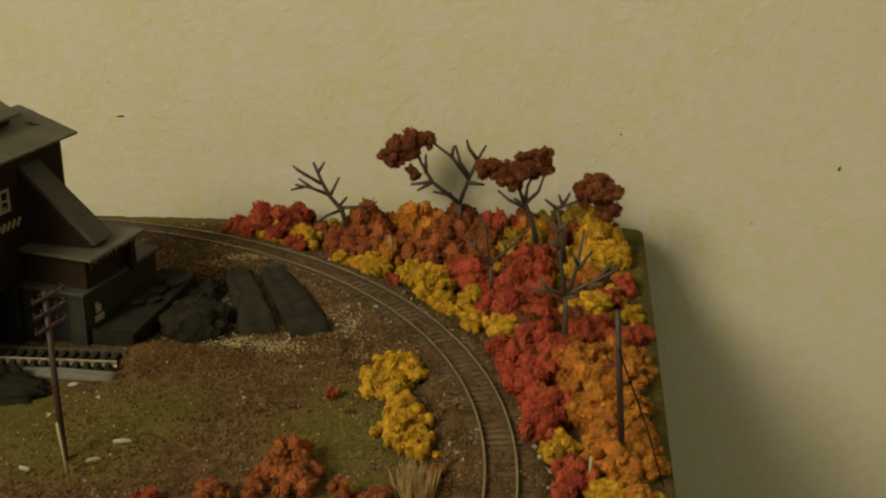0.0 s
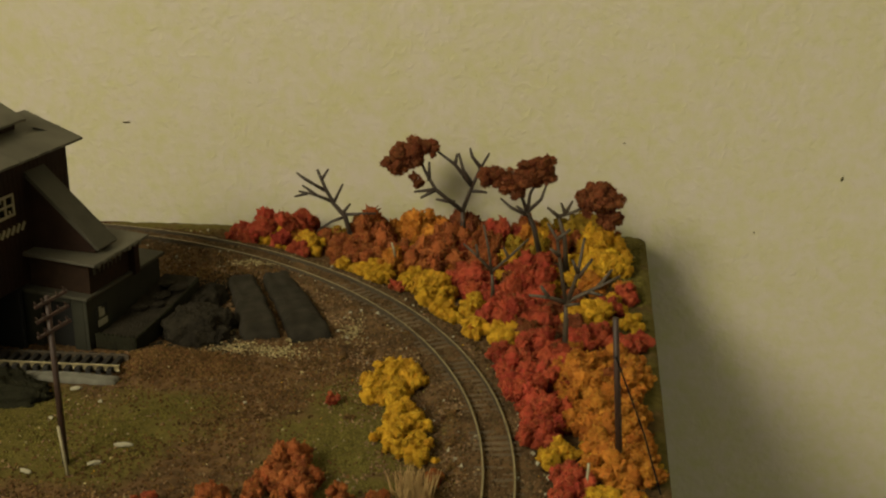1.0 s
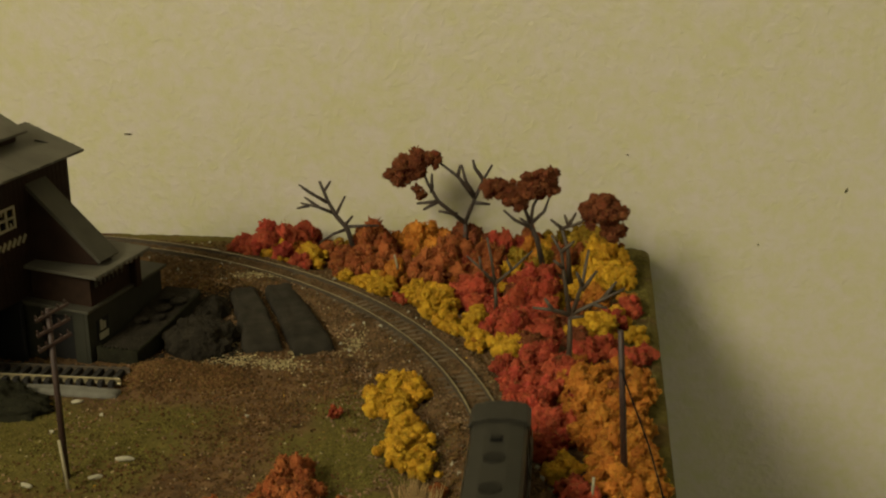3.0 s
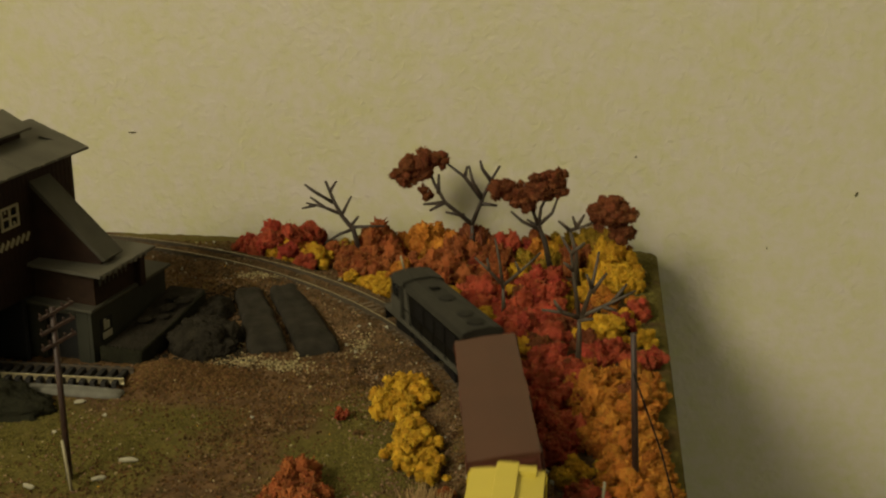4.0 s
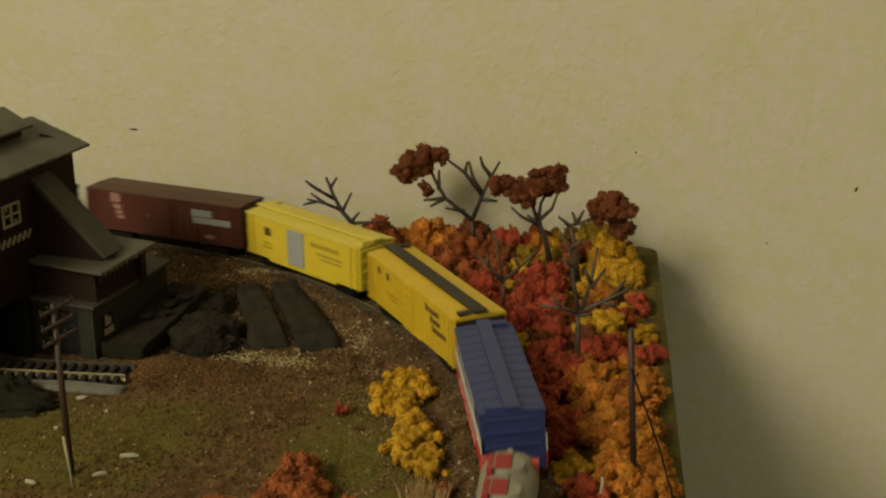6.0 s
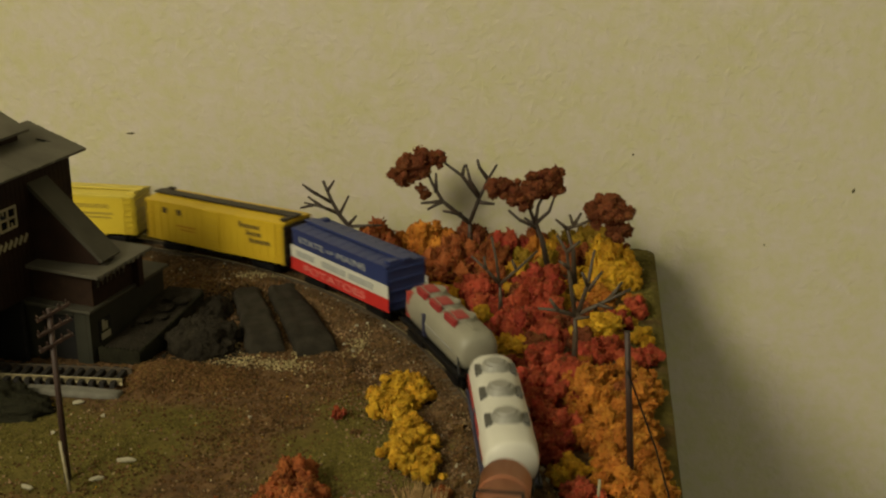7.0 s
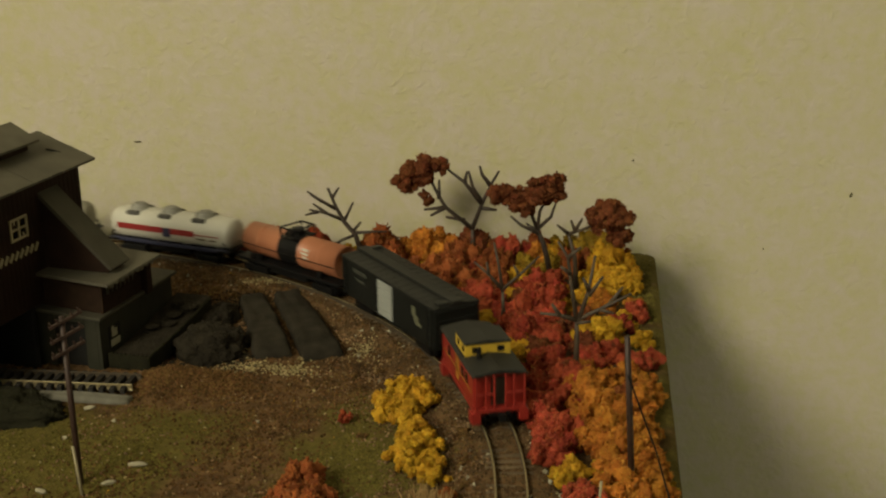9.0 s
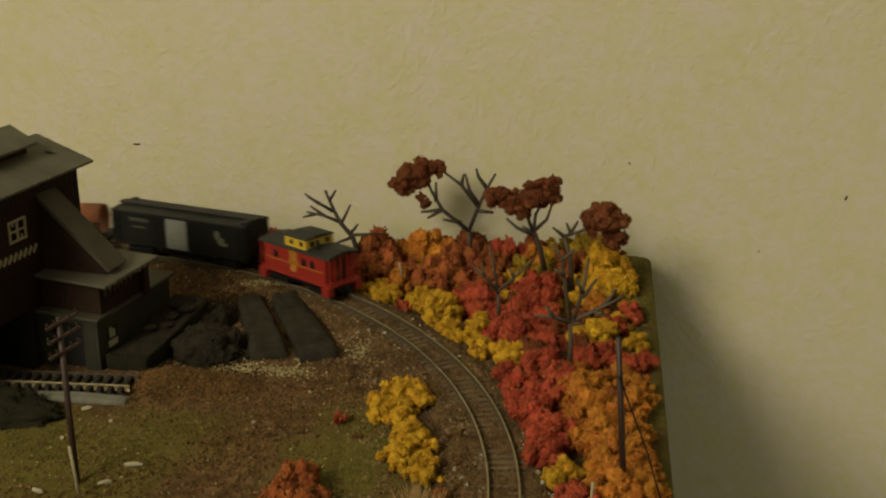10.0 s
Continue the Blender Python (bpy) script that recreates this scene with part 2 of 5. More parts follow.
M_TANK = mat("tank_salmon", (0.42, 0.165, 0.085), (0.35, 0.13, 0.065), 60, 0.42, 0.08, 800, 0.0001, wide=20)
M_DOORGREY = mat("door_silver", (0.30, 0.31, 0.29), (0.24, 0.25, 0.23), 90, 0.45, 0.1)
M_DARKCAR = mat("boxcar_black_green", (0.0115, 0.0120, 0.0106), (0.0077, 0.0082, 0.0072), 60, 0.45, 0.1, 800, 0.0001, wide=20, spec=0.15)
M_DARKCARROOF = mat("boxcar_black_roof", (0.0224, 0.0224, 0.0202), (0.0157, 0.0157, 0.0140), 60, 0.5, 0.1, 800, 0.0001, wide=20, spec=0.15)
M_CABRED = mat("caboose_red", (0.2362, 0.0194, 0.0126), (0.1919, 0.0151, 0.0108), 60, 0.4, 0.08, 800, 0.0001, wide=20)
M_CABGOLD = mat("caboose_gold_marking", (0.36, 0.15, 0.02), (0.26, 0.09, 0.015), 300, 0.5, 0.0)
M_CABYEL = mat("cupola_yellow", (0.47, 0.31, 0.03), (0.40, 0.26, 0.025), 60, 0.45, 0.08)
M_LETTER = mat("dark_lettering", (0.085, 0.055, 0.02), (0.06, 0.04, 0.015), 200, 0.6, 0.0)
M_WINDOW = mat("dark_window", (0.012, 0.012, 0.012), (0.008, 0.008, 0.008), 60, 0.15, 0.0)


# ---- mesh helpers ----
def part(name, bm, material, parent=None, label="", smooth=False):
    me = bpy.data.meshes.new(name)
    bm.normal_update()
    bm.to_mesh(me)
    bm.free()
    me.materials.append(material)
    if smooth:
        for p in me.polygons:
            p.use_smooth = True
    ob = new(name, me)
    ob.parent = parent
    if label:
        ob["label"] = label
    return ob


def thing(name, label, category, group="", kind="", at=None):
    ob = new(name)
    ob.empty_display_size = 0.005
    tagged(ob, label, category, group, kind)
    if at is not None:
        ob.matrix_world = at
    return ob


def boxes(*dims, bevel=0.0):
    """Boxes (x0, x1, y0, y1, z0, z1), edges rounded."""
    bm = bmesh.new()
    for x0, x1, y0, y1, z0, z1 in dims:
        m = Matrix.Translation(((x0 + x1) / 2, (y0 + y1) / 2, (z0 + z1) / 2)) @ Matrix.Diagonal((abs(x1 - x0), abs(y1 - y0), abs(z1 - z0), 1))
        bmesh.ops.create_cube(bm, size=1, matrix=m)
    if bevel:
        bmesh.ops.bevel(bm, geom=bm.edges[:], offset=bevel, segments=2, affect="EDGES", profile=0.6)
    return bm


def prism(profile, x0, x1, bevel=0.0, axis="x"):
    """A closed outline of (y, z), drawn out along x (or an outline of (x, z) along y)."""
    bm = bmesh.new()
    put = (lambda s, p: (s, p[0], p[1])) if axis == "x" else (lambda s, p: (p[0], s, p[1]))
    a = [bm.verts.new(put(x0, p)) for p in profile]
    b = [bm.verts.new(put(x1, p)) for p in profile]
    bm.faces.new(a)
    bm.faces.new(b[::-1])
    for i in range(len(profile)):
        j = (i + 1) % len(profile)
        bm.faces.new((a[j], a[i], b[i], b[j]))
    bmesh.ops.recalc_face_normals(bm, faces=bm.faces[:])
    if bevel:
        bmesh.ops.bevel(bm, geom=bm.edges[:], offset=bevel, segments=2, affect="EDGES")
    return bm


def tube(bm, pts, radii, sides=7):
    """A tapered tube through points, closed at both ends."""
    rings = []
    pts = [Vector(p) for p in pts]
    for i, p in enumerate(pts):
        d = (pts[min(i + 1, len(pts) - 1)] - pts[max(i - 1, 0)]).normalized()
        s = d.cross(Vector((0.31, 0.9, 0.2))).normalized()
        u = s.cross(d)
        rings.append([bm.verts.new(p + radii[i] * (math.cos(k) * s + math.sin(k) * u)) for k in (2 * math.pi * j / sides for j in range(sides))])
    for a, b in zip(rings, rings[1:]):
        for j in range(sides):
            bm.faces.new((a[j], a[(j + 1) % sides], b[(j + 1) % sides], b[j]))
    bm.faces.new(rings[0][::-1])
    bm.faces.new(rings[-1])
    return bm


def rods(*lines, r=0.0003, sides=6):
    bm = bmesh.new()
    for line in lines:
        tube(bm, line, [r] * len(line), sides)
    bmesh.ops.recalc_face_normals(bm, faces=bm.faces[:])
    return bm


def lathe(x0, x1, rad, z, ends=0.15, sides=24, y=0.0):
    """A tank along x with domed ends."""
    bm = bmesh.new()
    rings = []
    e = (x1 - x0) * ends
    for k in range(6):
        a = math.pi / 2 * k / 5
        rings.append((x0 + e * (1 - math.sin(a)), rad * max(0.03, math.cos(math.pi / 2 - a)) ** 0.6))
    rings += [(x0 + x1 - x, r) for x, r in rings[::-1]]
    vs = [[bm.verts.new((x, y + r * math.cos(t), z + r * math.sin(t))) for t in (2 * math.pi * j / sides for j in range(sides))] for x, r in rings]
    for a, b in zip(vs, vs[1:]):
        for j in range(sides):
            bm.faces.new((a[j], a[(j + 1) % sides], b[(j + 1) % sides], b[j]))
    bm.faces.new(vs[0])
    bm.faces.new(vs[-1])
    bmesh.ops.recalc_face_normals(bm, faces=bm.faces[:])
    return bm


def can(x, y, z0, z1, r0, r1, sides=16):
    bm = bmesh.new()
    bmesh.ops.create_cone(bm, cap_ends=True, segments=sides, radius1=r0, radius2=r1, depth=z1 - z0, matrix=Matrix.Translation((x, y, (z0 + z1) / 2)))
    return bm


def lumpy(bm, centre, radii, seed, sub=4, knob=2.6, amp=0.42, grain=0.05):
    """A foam-like lump: knobs on knobs with a crumbly skin."""
    got = bmesh.ops.create_icosphere(bm, subdivisions=sub, radius=1.0)["verts"]
    off = Vector((seed * 3.71, seed * 1.93, seed * 7.17))
    for v in got:
        p = v.co.copy()
        f1 = noise.voronoi(p * knob + off)[0][0]
        f2 = noise.voronoi(p * knob * 2.6 + off)[0][0]
        k = 1 + amp * (0.42 - f1) + amp * 0.42 * (0.42 - f2) + grain * noise.noise(p * 17 + off)
        v.co = Vector((centre[0] + p.x * k * radii[0], centre[1] + p.y * k * radii[1], centre[2] + p.z * k * radii[2]))


# ---- the line of the track: straight, a quarter turn, straight ----
RADIUS, RAIL_TOP = 0.2477, 0.0045
QUARTER = RADIUS * math.pi / 2


def line(s):
    """Place and heading at s metres along the track; the turn begins at 0."""
    if s < 0:
        return RADIUS, s, math.pi / 2
    if s < QUARTER:
        a = s / RADIUS
        return RADIUS * math.cos(a), RADIUS * math.sin(a), a + math.pi / 2
    return -(s - QUARTER), RADIUS, math.pi


def off_track(x, y):
    """How far a place lies from the centre line."""
    if y < 0:
        return abs(x - RADIUS)
    if x < 0:
        return abs(y - RADIUS)
    return abs(math.hypot(x, y) - RADIUS)


X0, X1, Y0, Y1 = -0.80, 0.2985, -1.30, 0.2722
CORNER = 0.008  # radius of the board's back corner


def ground_z(x, y):
    d = off_track(x, y)
    z = 0.0033 * min(1, max(0, (0.017 - d) / 0.006)) - 0.0008
    z += 0.0007 * noise.noise(Vector((x * 60, y * 60, 0))) + 0.0005 * noise.noise(Vector((x * 240, y * 240, 3)))
    for cx, cy, rx, ry, hgt in ((0.117, 0.101, 0.015, 0.009, 0.0055), (0.10, 0.185, 0.03, 0.03, 0.004), (0.285, 0.11, 0.02, 0.12, 0.002), (0.185, -0.005, 0.04, 0.02, 0.003)):
        q = ((x - cx) / rx) ** 2 + ((y - cy) / ry) ** 2
        z += hgt * math.exp(-q)
    edge = min(X1 - x, Y1 - y)
    if edge < 0.003:
        z -= 0.0009 * (1 - edge / 0.003) ** 2
    return z


# ---- the room: north wall in view, the rest added unseen to bounce light ----
WALL_Y = 0.281
FLOOR_Z = -0.92
tagged(part("wall_north", boxes((-2.2, 2.0, WALL_Y, WALL_Y + 0.12, FLOOR_Z, 1.62)), M_WALL), "cream painted plaster wall with orange-peel texture", "wall", kind="structure")
tagged(part("wall_south", boxes((-2.2, 2.0, -2.62, -2.5, FLOOR_Z, 1.62)), M_ROOM), "unseen pale wall behind the layout, added to bounce lamp light", "wall", kind="structure")
tagged(part("wall_west", boxes((-2.32, -2.2, -2.5, WALL_Y, FLOOR_Z, 1.62)), M_ROOM), "unseen pale side wall, added to bounce lamp light", "wall", kind="structure")
tagged(part("wall_east", boxes((2.0, 2.12, -2.5, WALL_Y, FLOOR_Z, 1.62)), M_ROOM), "unseen pale side wall, added to bounce lamp light", "wall", kind="structure")
tagged(part("floor", boxes((-2.2, 2.0, -2.5, WALL_Y, FLOOR_Z - 0.1, FLOOR_Z)), M_UNSEENGREY), "unseen dull grey floor, added to bounce light into the wall shadow", "floor", kind="structure")
tagged(part("ceiling", boxes((-2.2, 2.0, -2.5, WALL_Y, 1.62, 1.72)), M_ROOM), "unseen pale ceiling, added to bounce lamp light", "ceiling", kind="structure")


def wall_mark(x, z, w, h, turn):
    bm = bmesh.new()
    lumpy(bm, (0, 0, 0), (w, 0.0006, h), x * 31, 2)
    ob = part("wall_mark", bm, M_FOAM)
    ob.matrix_world = pose(x, WALL_Y, z, 0, turn, 0)
    tagged(ob, "small dark scuff in the wall paint", "wall mark", "scuffs on the wall", "structure")


for row in ((0.040, 0.048, 0.0024, 0.0005, 0), (0.390, 0.028, 0.0007, 0.0014, 20), (0.287, 0.043, 0.0006, 0.0005, 0), (0.351, 0.0, 0.0004, 0.0004, 0)):
    wall_mark(*row)


# ---- the board ----
def grid_mesh(name, xs, ys, material):
    def corner(x, y, z):
        dx, dy = x - (X1 - CORNER), y - (Y1 - CORNER)
        if dx > 0 and dy > 0:
            d = math.hypot(dx, dy)
            k = max(dx, dy) / d
            return X1 - CORNER + dx * k, Y1 - CORNER + dy * k, z
        return x, y, z

    verts = [corner(x, y, ground_z(x, y)) for y in ys for x in xs]
    nx = len(xs)
    faces = [(j * nx + i, j * nx + i + 1, (j + 1) * nx + i + 1, (j + 1) * nx + i) for j in range(len(ys) - 1) for i in range(nx - 1)]
    me = bpy.data.meshes.new(name)
    me.from_pydata(verts, [], faces)
    me.materials.append(material)
    for p in me.polygons:
        p.use_smooth = True
    return new(name, me)


def steps(a, b, coarse_to, coarse, fine):
    n1, n2 = max(1, round((coarse_to - a) / coarse)), round((b - coarse_to) / fine)
    return [a + (coarse_to - a) * i / n1 for i in range(n1)] + [coarse_to + (b - coarse_to) * i / n2 for i in range(n2 + 1)]


tagged(grid_mesh("ground", steps(X0, X1, 0.04, 0.02, 0.0014), steps(Y0, Y1, -0.05, 0.02, 0.0014), M_GROUND), "brown and olive scenic turf over the layout board", "ground", kind="structure")
def board_mesh(inset, z0, z1):
    """The board's outline with its round back corner, drawn out in height."""
    x1, y1 = X1 - inset, Y1 - inset
    pts = [(X0, Y0), (x1, Y0)] + [(x1 - CORNER + CORNER * math.cos(a), y1 - CORNER + CORNER * math.sin(a)) for a in (math.pi / 16 * k for k in range(9))] + [(X0, y1)]
    bm = bmesh.new()
    lo = [bm.verts.new((x, y, z0)) for x, y in pts]
    hi = [bm.verts.new((x, y, z1)) for x, y in pts]
    bm.faces.new(lo[::-1])
    bm.faces.new(hi)
    for k in range(len(pts)):
        q = (k + 1) % len(pts)
        bm.faces.new((lo[k], lo[q], hi[q], hi[k]))
    return bm


tagged(part("layout_board", board_mesh(0.0006, -0.045, -0.0024), M_FOAM), "olive painted foam board carrying the railway", "layout board")


def table():
    t = thing("table", "plain trestle table under the layout board", "table")
    part("tabletop", boxes((X0 + 0.02, X1 - 0.03, Y0 + 0.02, Y1 - 0.02, -0.07, -0.045), bevel=0.002), M_UNSEENGREY, t)
    for x in (X0 + 0.06, X1 - 0.08):
        for y in (Y0 + 0.06, Y1 - 0.08):
            part("leg", boxes((x - 0.02, x + 0.02, y - 0.02, y + 0.02, FLOOR_Z, -0.07), bevel=0.002), M_UNSEENGREY, t)


table()


# ---- track ----
def sweep(stations, profile, head=()):
    """A profile of (offset to the left, height) carried along line()."""
    bm = bmesh.new()
    rows = []
    for s in stations:
        x, y, a = line(s)
        rows.append([bm.verts.new((x - math.sin(a) * o, y + math.cos(a) * o, z)) for o, z in profile])
    n = len(profile)
    for a, b in zip(rows, rows[1:]):
        for i in range(n):
            bm.faces.new((a[i], a[(i + 1) % n], b[(i + 1) % n], b[i])).material_index = 1 if i in head else 0
    bm.faces.new(rows[0])
    bm.faces.new(rows[-1])
    bmesh.ops.recalc_face_normals(bm, faces=bm.faces[:])
    return bm


def rail_profile(o):
    h = RAIL_TOP
    return [(o - 0.00042, 0.0018), (o + 0.00042, 0.0018), (o + 0.00042, 0.0022), (o + 0.0002, 0.0025), (o + 0.0002, h - 0.0007),
            (o + 0.00034, h - 0.0005), (o + 0.00034, h - 0.0001), (o + 0.00022, h), (o - 0.00022, h), (o - 0.00034, h - 0.0001), (o - 0.00034, h - 0.0005), (o - 0.0002, h - 0.0007), (o - 0.0002, 0.0027), (o - 0.00042, 0.0024)]


STATIONS = [-1.28 + 0.01 * i for i in range(128)] + [QUARTER * i / 130 for i in range(130)] + [QUARTER + 0.01 * i for i in range(78)]
track = thing("railway_track", "curved model railway track with weathered rails, brown ballast", "railway track", kind="structure")
for o in (-0.0048, 0.0048):
    part("rail", sweep(STATIONS, rail_profile(o), (6, 7, 8)), M_RAILSIDE, track).data.materials.append(M_RAIL)
tie_bm = boxes((-0.0010, 0.0010, -0.0076, 0.0076, 0.0004, 0.0026), bevel=0.0003)
tie_mesh = part("tie", tie_bm, M_TIE, track)
tie_data = tie_mesh.data
bpy.data.objects.remove(tie_mesh)
far_ties = bmesh.new()
for i in range(-320, 290):
    s = 0.0040 * i
    x, y, a = line(s)
    m = pose(x, y, 0, 0, 0, math.degrees(a))
    if -0.12 < s < 0.46:
        ob = new("tie", tie_data)
        ob.parent, ob.matrix_local = track, m
    else:
        bmesh.ops.create_cube(far_ties, size=1, matrix=m @ Matrix.Translation((0, 0, 0.0016)) @ Matrix.Diagonal((0.0018, 0.017, 0.002, 1)))
tagged(part("far_ties", far_ties, M_TIE, track), kind="stuff")


def crumbs(name, label, spots, material, size, group=""):
    """Countless small crumbs of one kind, joined."""
    rng = random.Random(len(spots) * 7 + 1)
    verts, faces = [], []
    tet = [(1, 0, -0.5), (-0.5, 0.87, -0.5), (-0.5, -0.87, -0.5), (0, 0, 0.9), (0.7, 0.7, 0.3), (-0.8, 0.1, 0.35)]
    quads = [(0, 1, 4), (1, 5, 3), (1, 3, 4), (0, 4, 3), (0, 3, 2), (2, 3, 5), (1, 2, 5), (0, 2, 1)]
    for x, y, z in spots:
        k = size * rng.uniform(0.55, 1.35)
        r = Euler((rng.uniform(0, 6), rng.uniform(0, 6), rng.uniform(0, 6))).to_matrix()
        b = len(verts)
        for t in tet:
            q = r @ Vector((t[0] * k, t[1] * k * rng.uniform(0.7, 1.2), t[2] * k))
            verts.append((x + q.x, y + q.y, z + q.z + k * 0.2))
        faces += [(b + i, b + j, b + m) for i, j, m in quads]
    me = bpy.data.meshes.new(name)
    me.from_pydata(verts, [], faces)
    me.materials.append(material)
    return tagged(new(name, me), label, name.replace("_", " "), group, "stuff")


def scatter(n, seed, keep):
    rng = random.Random(seed)
    out = []
    while len(out) < n:
        x, y = rng.uniform(0.03, 0.296), rng.uniform(-0.06, 0.262)
        if rng.random() < keep(x, y):
            out.append((x, y, ground_z(x, y)))
    return out


def near(x, y, *spots):
    return max(math.exp(-(((x - cx) / rx) ** 2 + ((y - cy) / ry) ** 2) * 1.5) for cx, cy, rx, ry in spots)


def turf_density(x, y):
    if off_track(x, y) < 0.0095 or math.hypot(x, y) > RADIUS + 0.03:
        return 0.0
    p = 0.25 + 0.75 * noise.noise(Vector((x * 45, y * 45, 5)))
    p = max(p, near(x, y, (0.155, 0.06, 0.022, 0.05), (0.115, 0.102, 0.02, 0.014), (0.11, 0.19, 0.04, 0.03), (0.18, 0.10, 0.03, 0.02), (0.228, 0.04, 0.012, 0.06), (0.21, 0.11, 0.02, 0.03), (0.12, -0.005, 0.05, 0.015)))
    return max(0.0, p) * (1 - 0.9 * near(x, y, (0.085, 0.045, 0.04, 0.03), (0.196, 0.045, 0.022, 0.03), (0.125, 0.055, 0.016, 0.02)))


crumbs("scenic_turf", "coarse rust-brown foam turf crumbs strewn over the ground", scatter(20000, 3, turf_density), M_TURF, 0.00050)
crumbs("siding_turf", "dense rust-brown turf mound at the siding's end", scatter(5200, 14, lambda x, y: near(x, y, (0.116, 0.101, 0.017, 0.012), (0.130, 0.100, 0.014, 0.010)) * (math.hypot((x - 0.10) / 0.006, 0) > 0.3)), M_TURF, 0.00055)
crumbs("grass_turf", "fine olive turf crumbs on the green patches", scatter(9000, 4, lambda x, y: near(x, y, (0.085, 0.045, 0.045, 0.032), (0.196, 0.045, 0.026, 0.036), (0.125, 0.05, 0.022, 0.026), (0.29, 0.2, 0.012, 0.08)) * (0.35 + noise.noise(Vector((x * 70, y * 70, 9))))), M_GRASS, 0.00036)
def litter_density(x, y):
    r = math.hypot(x, max(y, 0))
    if off_track(x, y) < 0.006 or r > RADIUS + 0.02:
        return 0.0
    shoulder = math.exp(-((r - 0.222) / 0.016) ** 2 - max(0.0, (y - 0.15) / 0.03) ** 2)
    return max(0.0, (0.12 + 0.88 * shoulder) * (0.30 + 1.3 * noise.noise(Vector((x * 85, y * 85, 21)))))


crumbs("tan_litter", "tan and pinkish-brown ground litter crumbs along the track's shoulder", scatter(5200, 16, litter_density), M_TAN, 0.00055)
crumbs("lichen", "dull yellow-green lichen crumbs on the green patches", scatter(1500, 17, lambda x, y: near(x, y, (0.198, 0.035, 0.016, 0.022), (0.090, 0.030, 0.030, 0.012), (0.120, 0.040, 0.016, 0.014)) * max(0.0, 0.2 + 1.4 * noise.noise(Vector((x * 110, y * 110, 2))))), M_LICHEN, 0.00038)
crumbs("track_ballast", "fine brown ballast grains beside and between the ties", scatter(14000, 8, lambda x, y: 1.0 if 0.0056 < off_track(x, y) < 0.019 or off_track(x, y) < 0.0040 else 0.0), M_BALLAST, 0.00042)
crumbs("pale_grit", "pale stone grit around the coal heaps", scatter(1500, 5, lambda x, y: near(x, y, (0.153, 0.116, 0.020, 0.008), (0.133, 0.143, 0.004, 0.018), (0.137, 0.117, 0.014, 0.008), (0.124, 0.203, 0.016, 0.004), (0.180, 0.138, 0.006, 0.012), (0.157, 0.132, 0.002, 0.012)) ** 2 + 0.003), M_GRIT, 0.00052)
crumbs("white_chips", "scattered white plaster chips on the ground", scatter(150, 6, lambda x, y: 1.0 if 0.005 < off_track(x, y) < 0.028 and x < 0.262 else 0.06 * (x < 0.24 and off_track(x, y) > 0.02 and math.hypot(x, y) < RADIUS)), M_WHITE, 0.00085)
crumbs("fallen_leaves", "scattered yellow and orange foam leaf crumbs", scatter(90, 12, lambda x, y: 0.4 if off_track(x, y) > 0.008 and x < 0.27 else 0), M_YELLOW, 0.0004)


def flake(x, y, lx, ly, turn):
    bm = bmesh.new()
    lumpy(bm, (0, 0, 0.0006), (lx, ly, 0.0008), x * 91, 2)
    ob = part("plaster_flake", bm, M_WHITE)
    ob.matrix_world = pose(x, y, ground_z(x, y), 0, 0, turn)
    tagged(ob, "flat white plaster flake lying on the green turf", "plaster flake", "plaster flakes")


for row in ((0.1245, 0.0345, 0.0035, 0.0012, 8), (0.0925, 0.0745, 0.0022, 0.0014, 20), (0.1005, 0.0145, 0.0024, 0.001, -20), (0.119, 0.0235, 0.0026, 0.0009, 30), (0.161, 0.004, 0.0013, 0.0007, 40), (0.076, 0.086, 0.001, 0.001, 0)):
    flake(*row)


# ---- siding under the loading house ----
def siding():
    t = thing("siding_track", "short siding track with house shade in its colours, ending in brown turf", "railway track", kind="structure")
    for y in (0.0880, 0.0976):
        prof = [(o * 0.7 + y, z - 0.0009) for o, z in rail_profile(0)]
        # far rail takes the rusty side colour all over, standing for house shade
        part("rail", prism(prof, -0.10, 0.1035), M_RAIL if y < 0.09 else M_RAILSIDE, t)
    # siding ties get the darker copy, the loading house's shade as colour
    dark = tie_data.copy()
    dark.materials.clear()
    dark.materials.append(M_SHADETIE)
    for i in range(50):
        x = 0.1005 - i * 0.004
        ob = new("tie", dark)
        ob.parent, ob.matrix_local = t, pose(x, 0.0928, 0.0003)


siding()


# ---- foliage clumps ----
def crumb_skin(bm, rng, count, size):
    """Small torn flecks standing out of the skin."""
    faces = bm.faces[:]
    spots = [(f.calc_center_median(), f.normal.copy()) for f in (faces[rng.randrange(len(faces))] for _ in range(count))]
    for c, n in spots:
        k = size * rng.uniform(0.5, 1.2)
        c = c + n * k * 0.35
        vs = [bm.verts.new(c + k * Vector((rng.uniform(-1, 1), rng.uniform(-1, 1), rng.uniform(-1, 1)))) for _ in range(4)]
        for a, d, e in ((0, 1, 2), (0, 3, 1), (0, 2, 3), (1, 3, 2)):
            bm.faces.new((vs[a], vs[d], vs[e]))


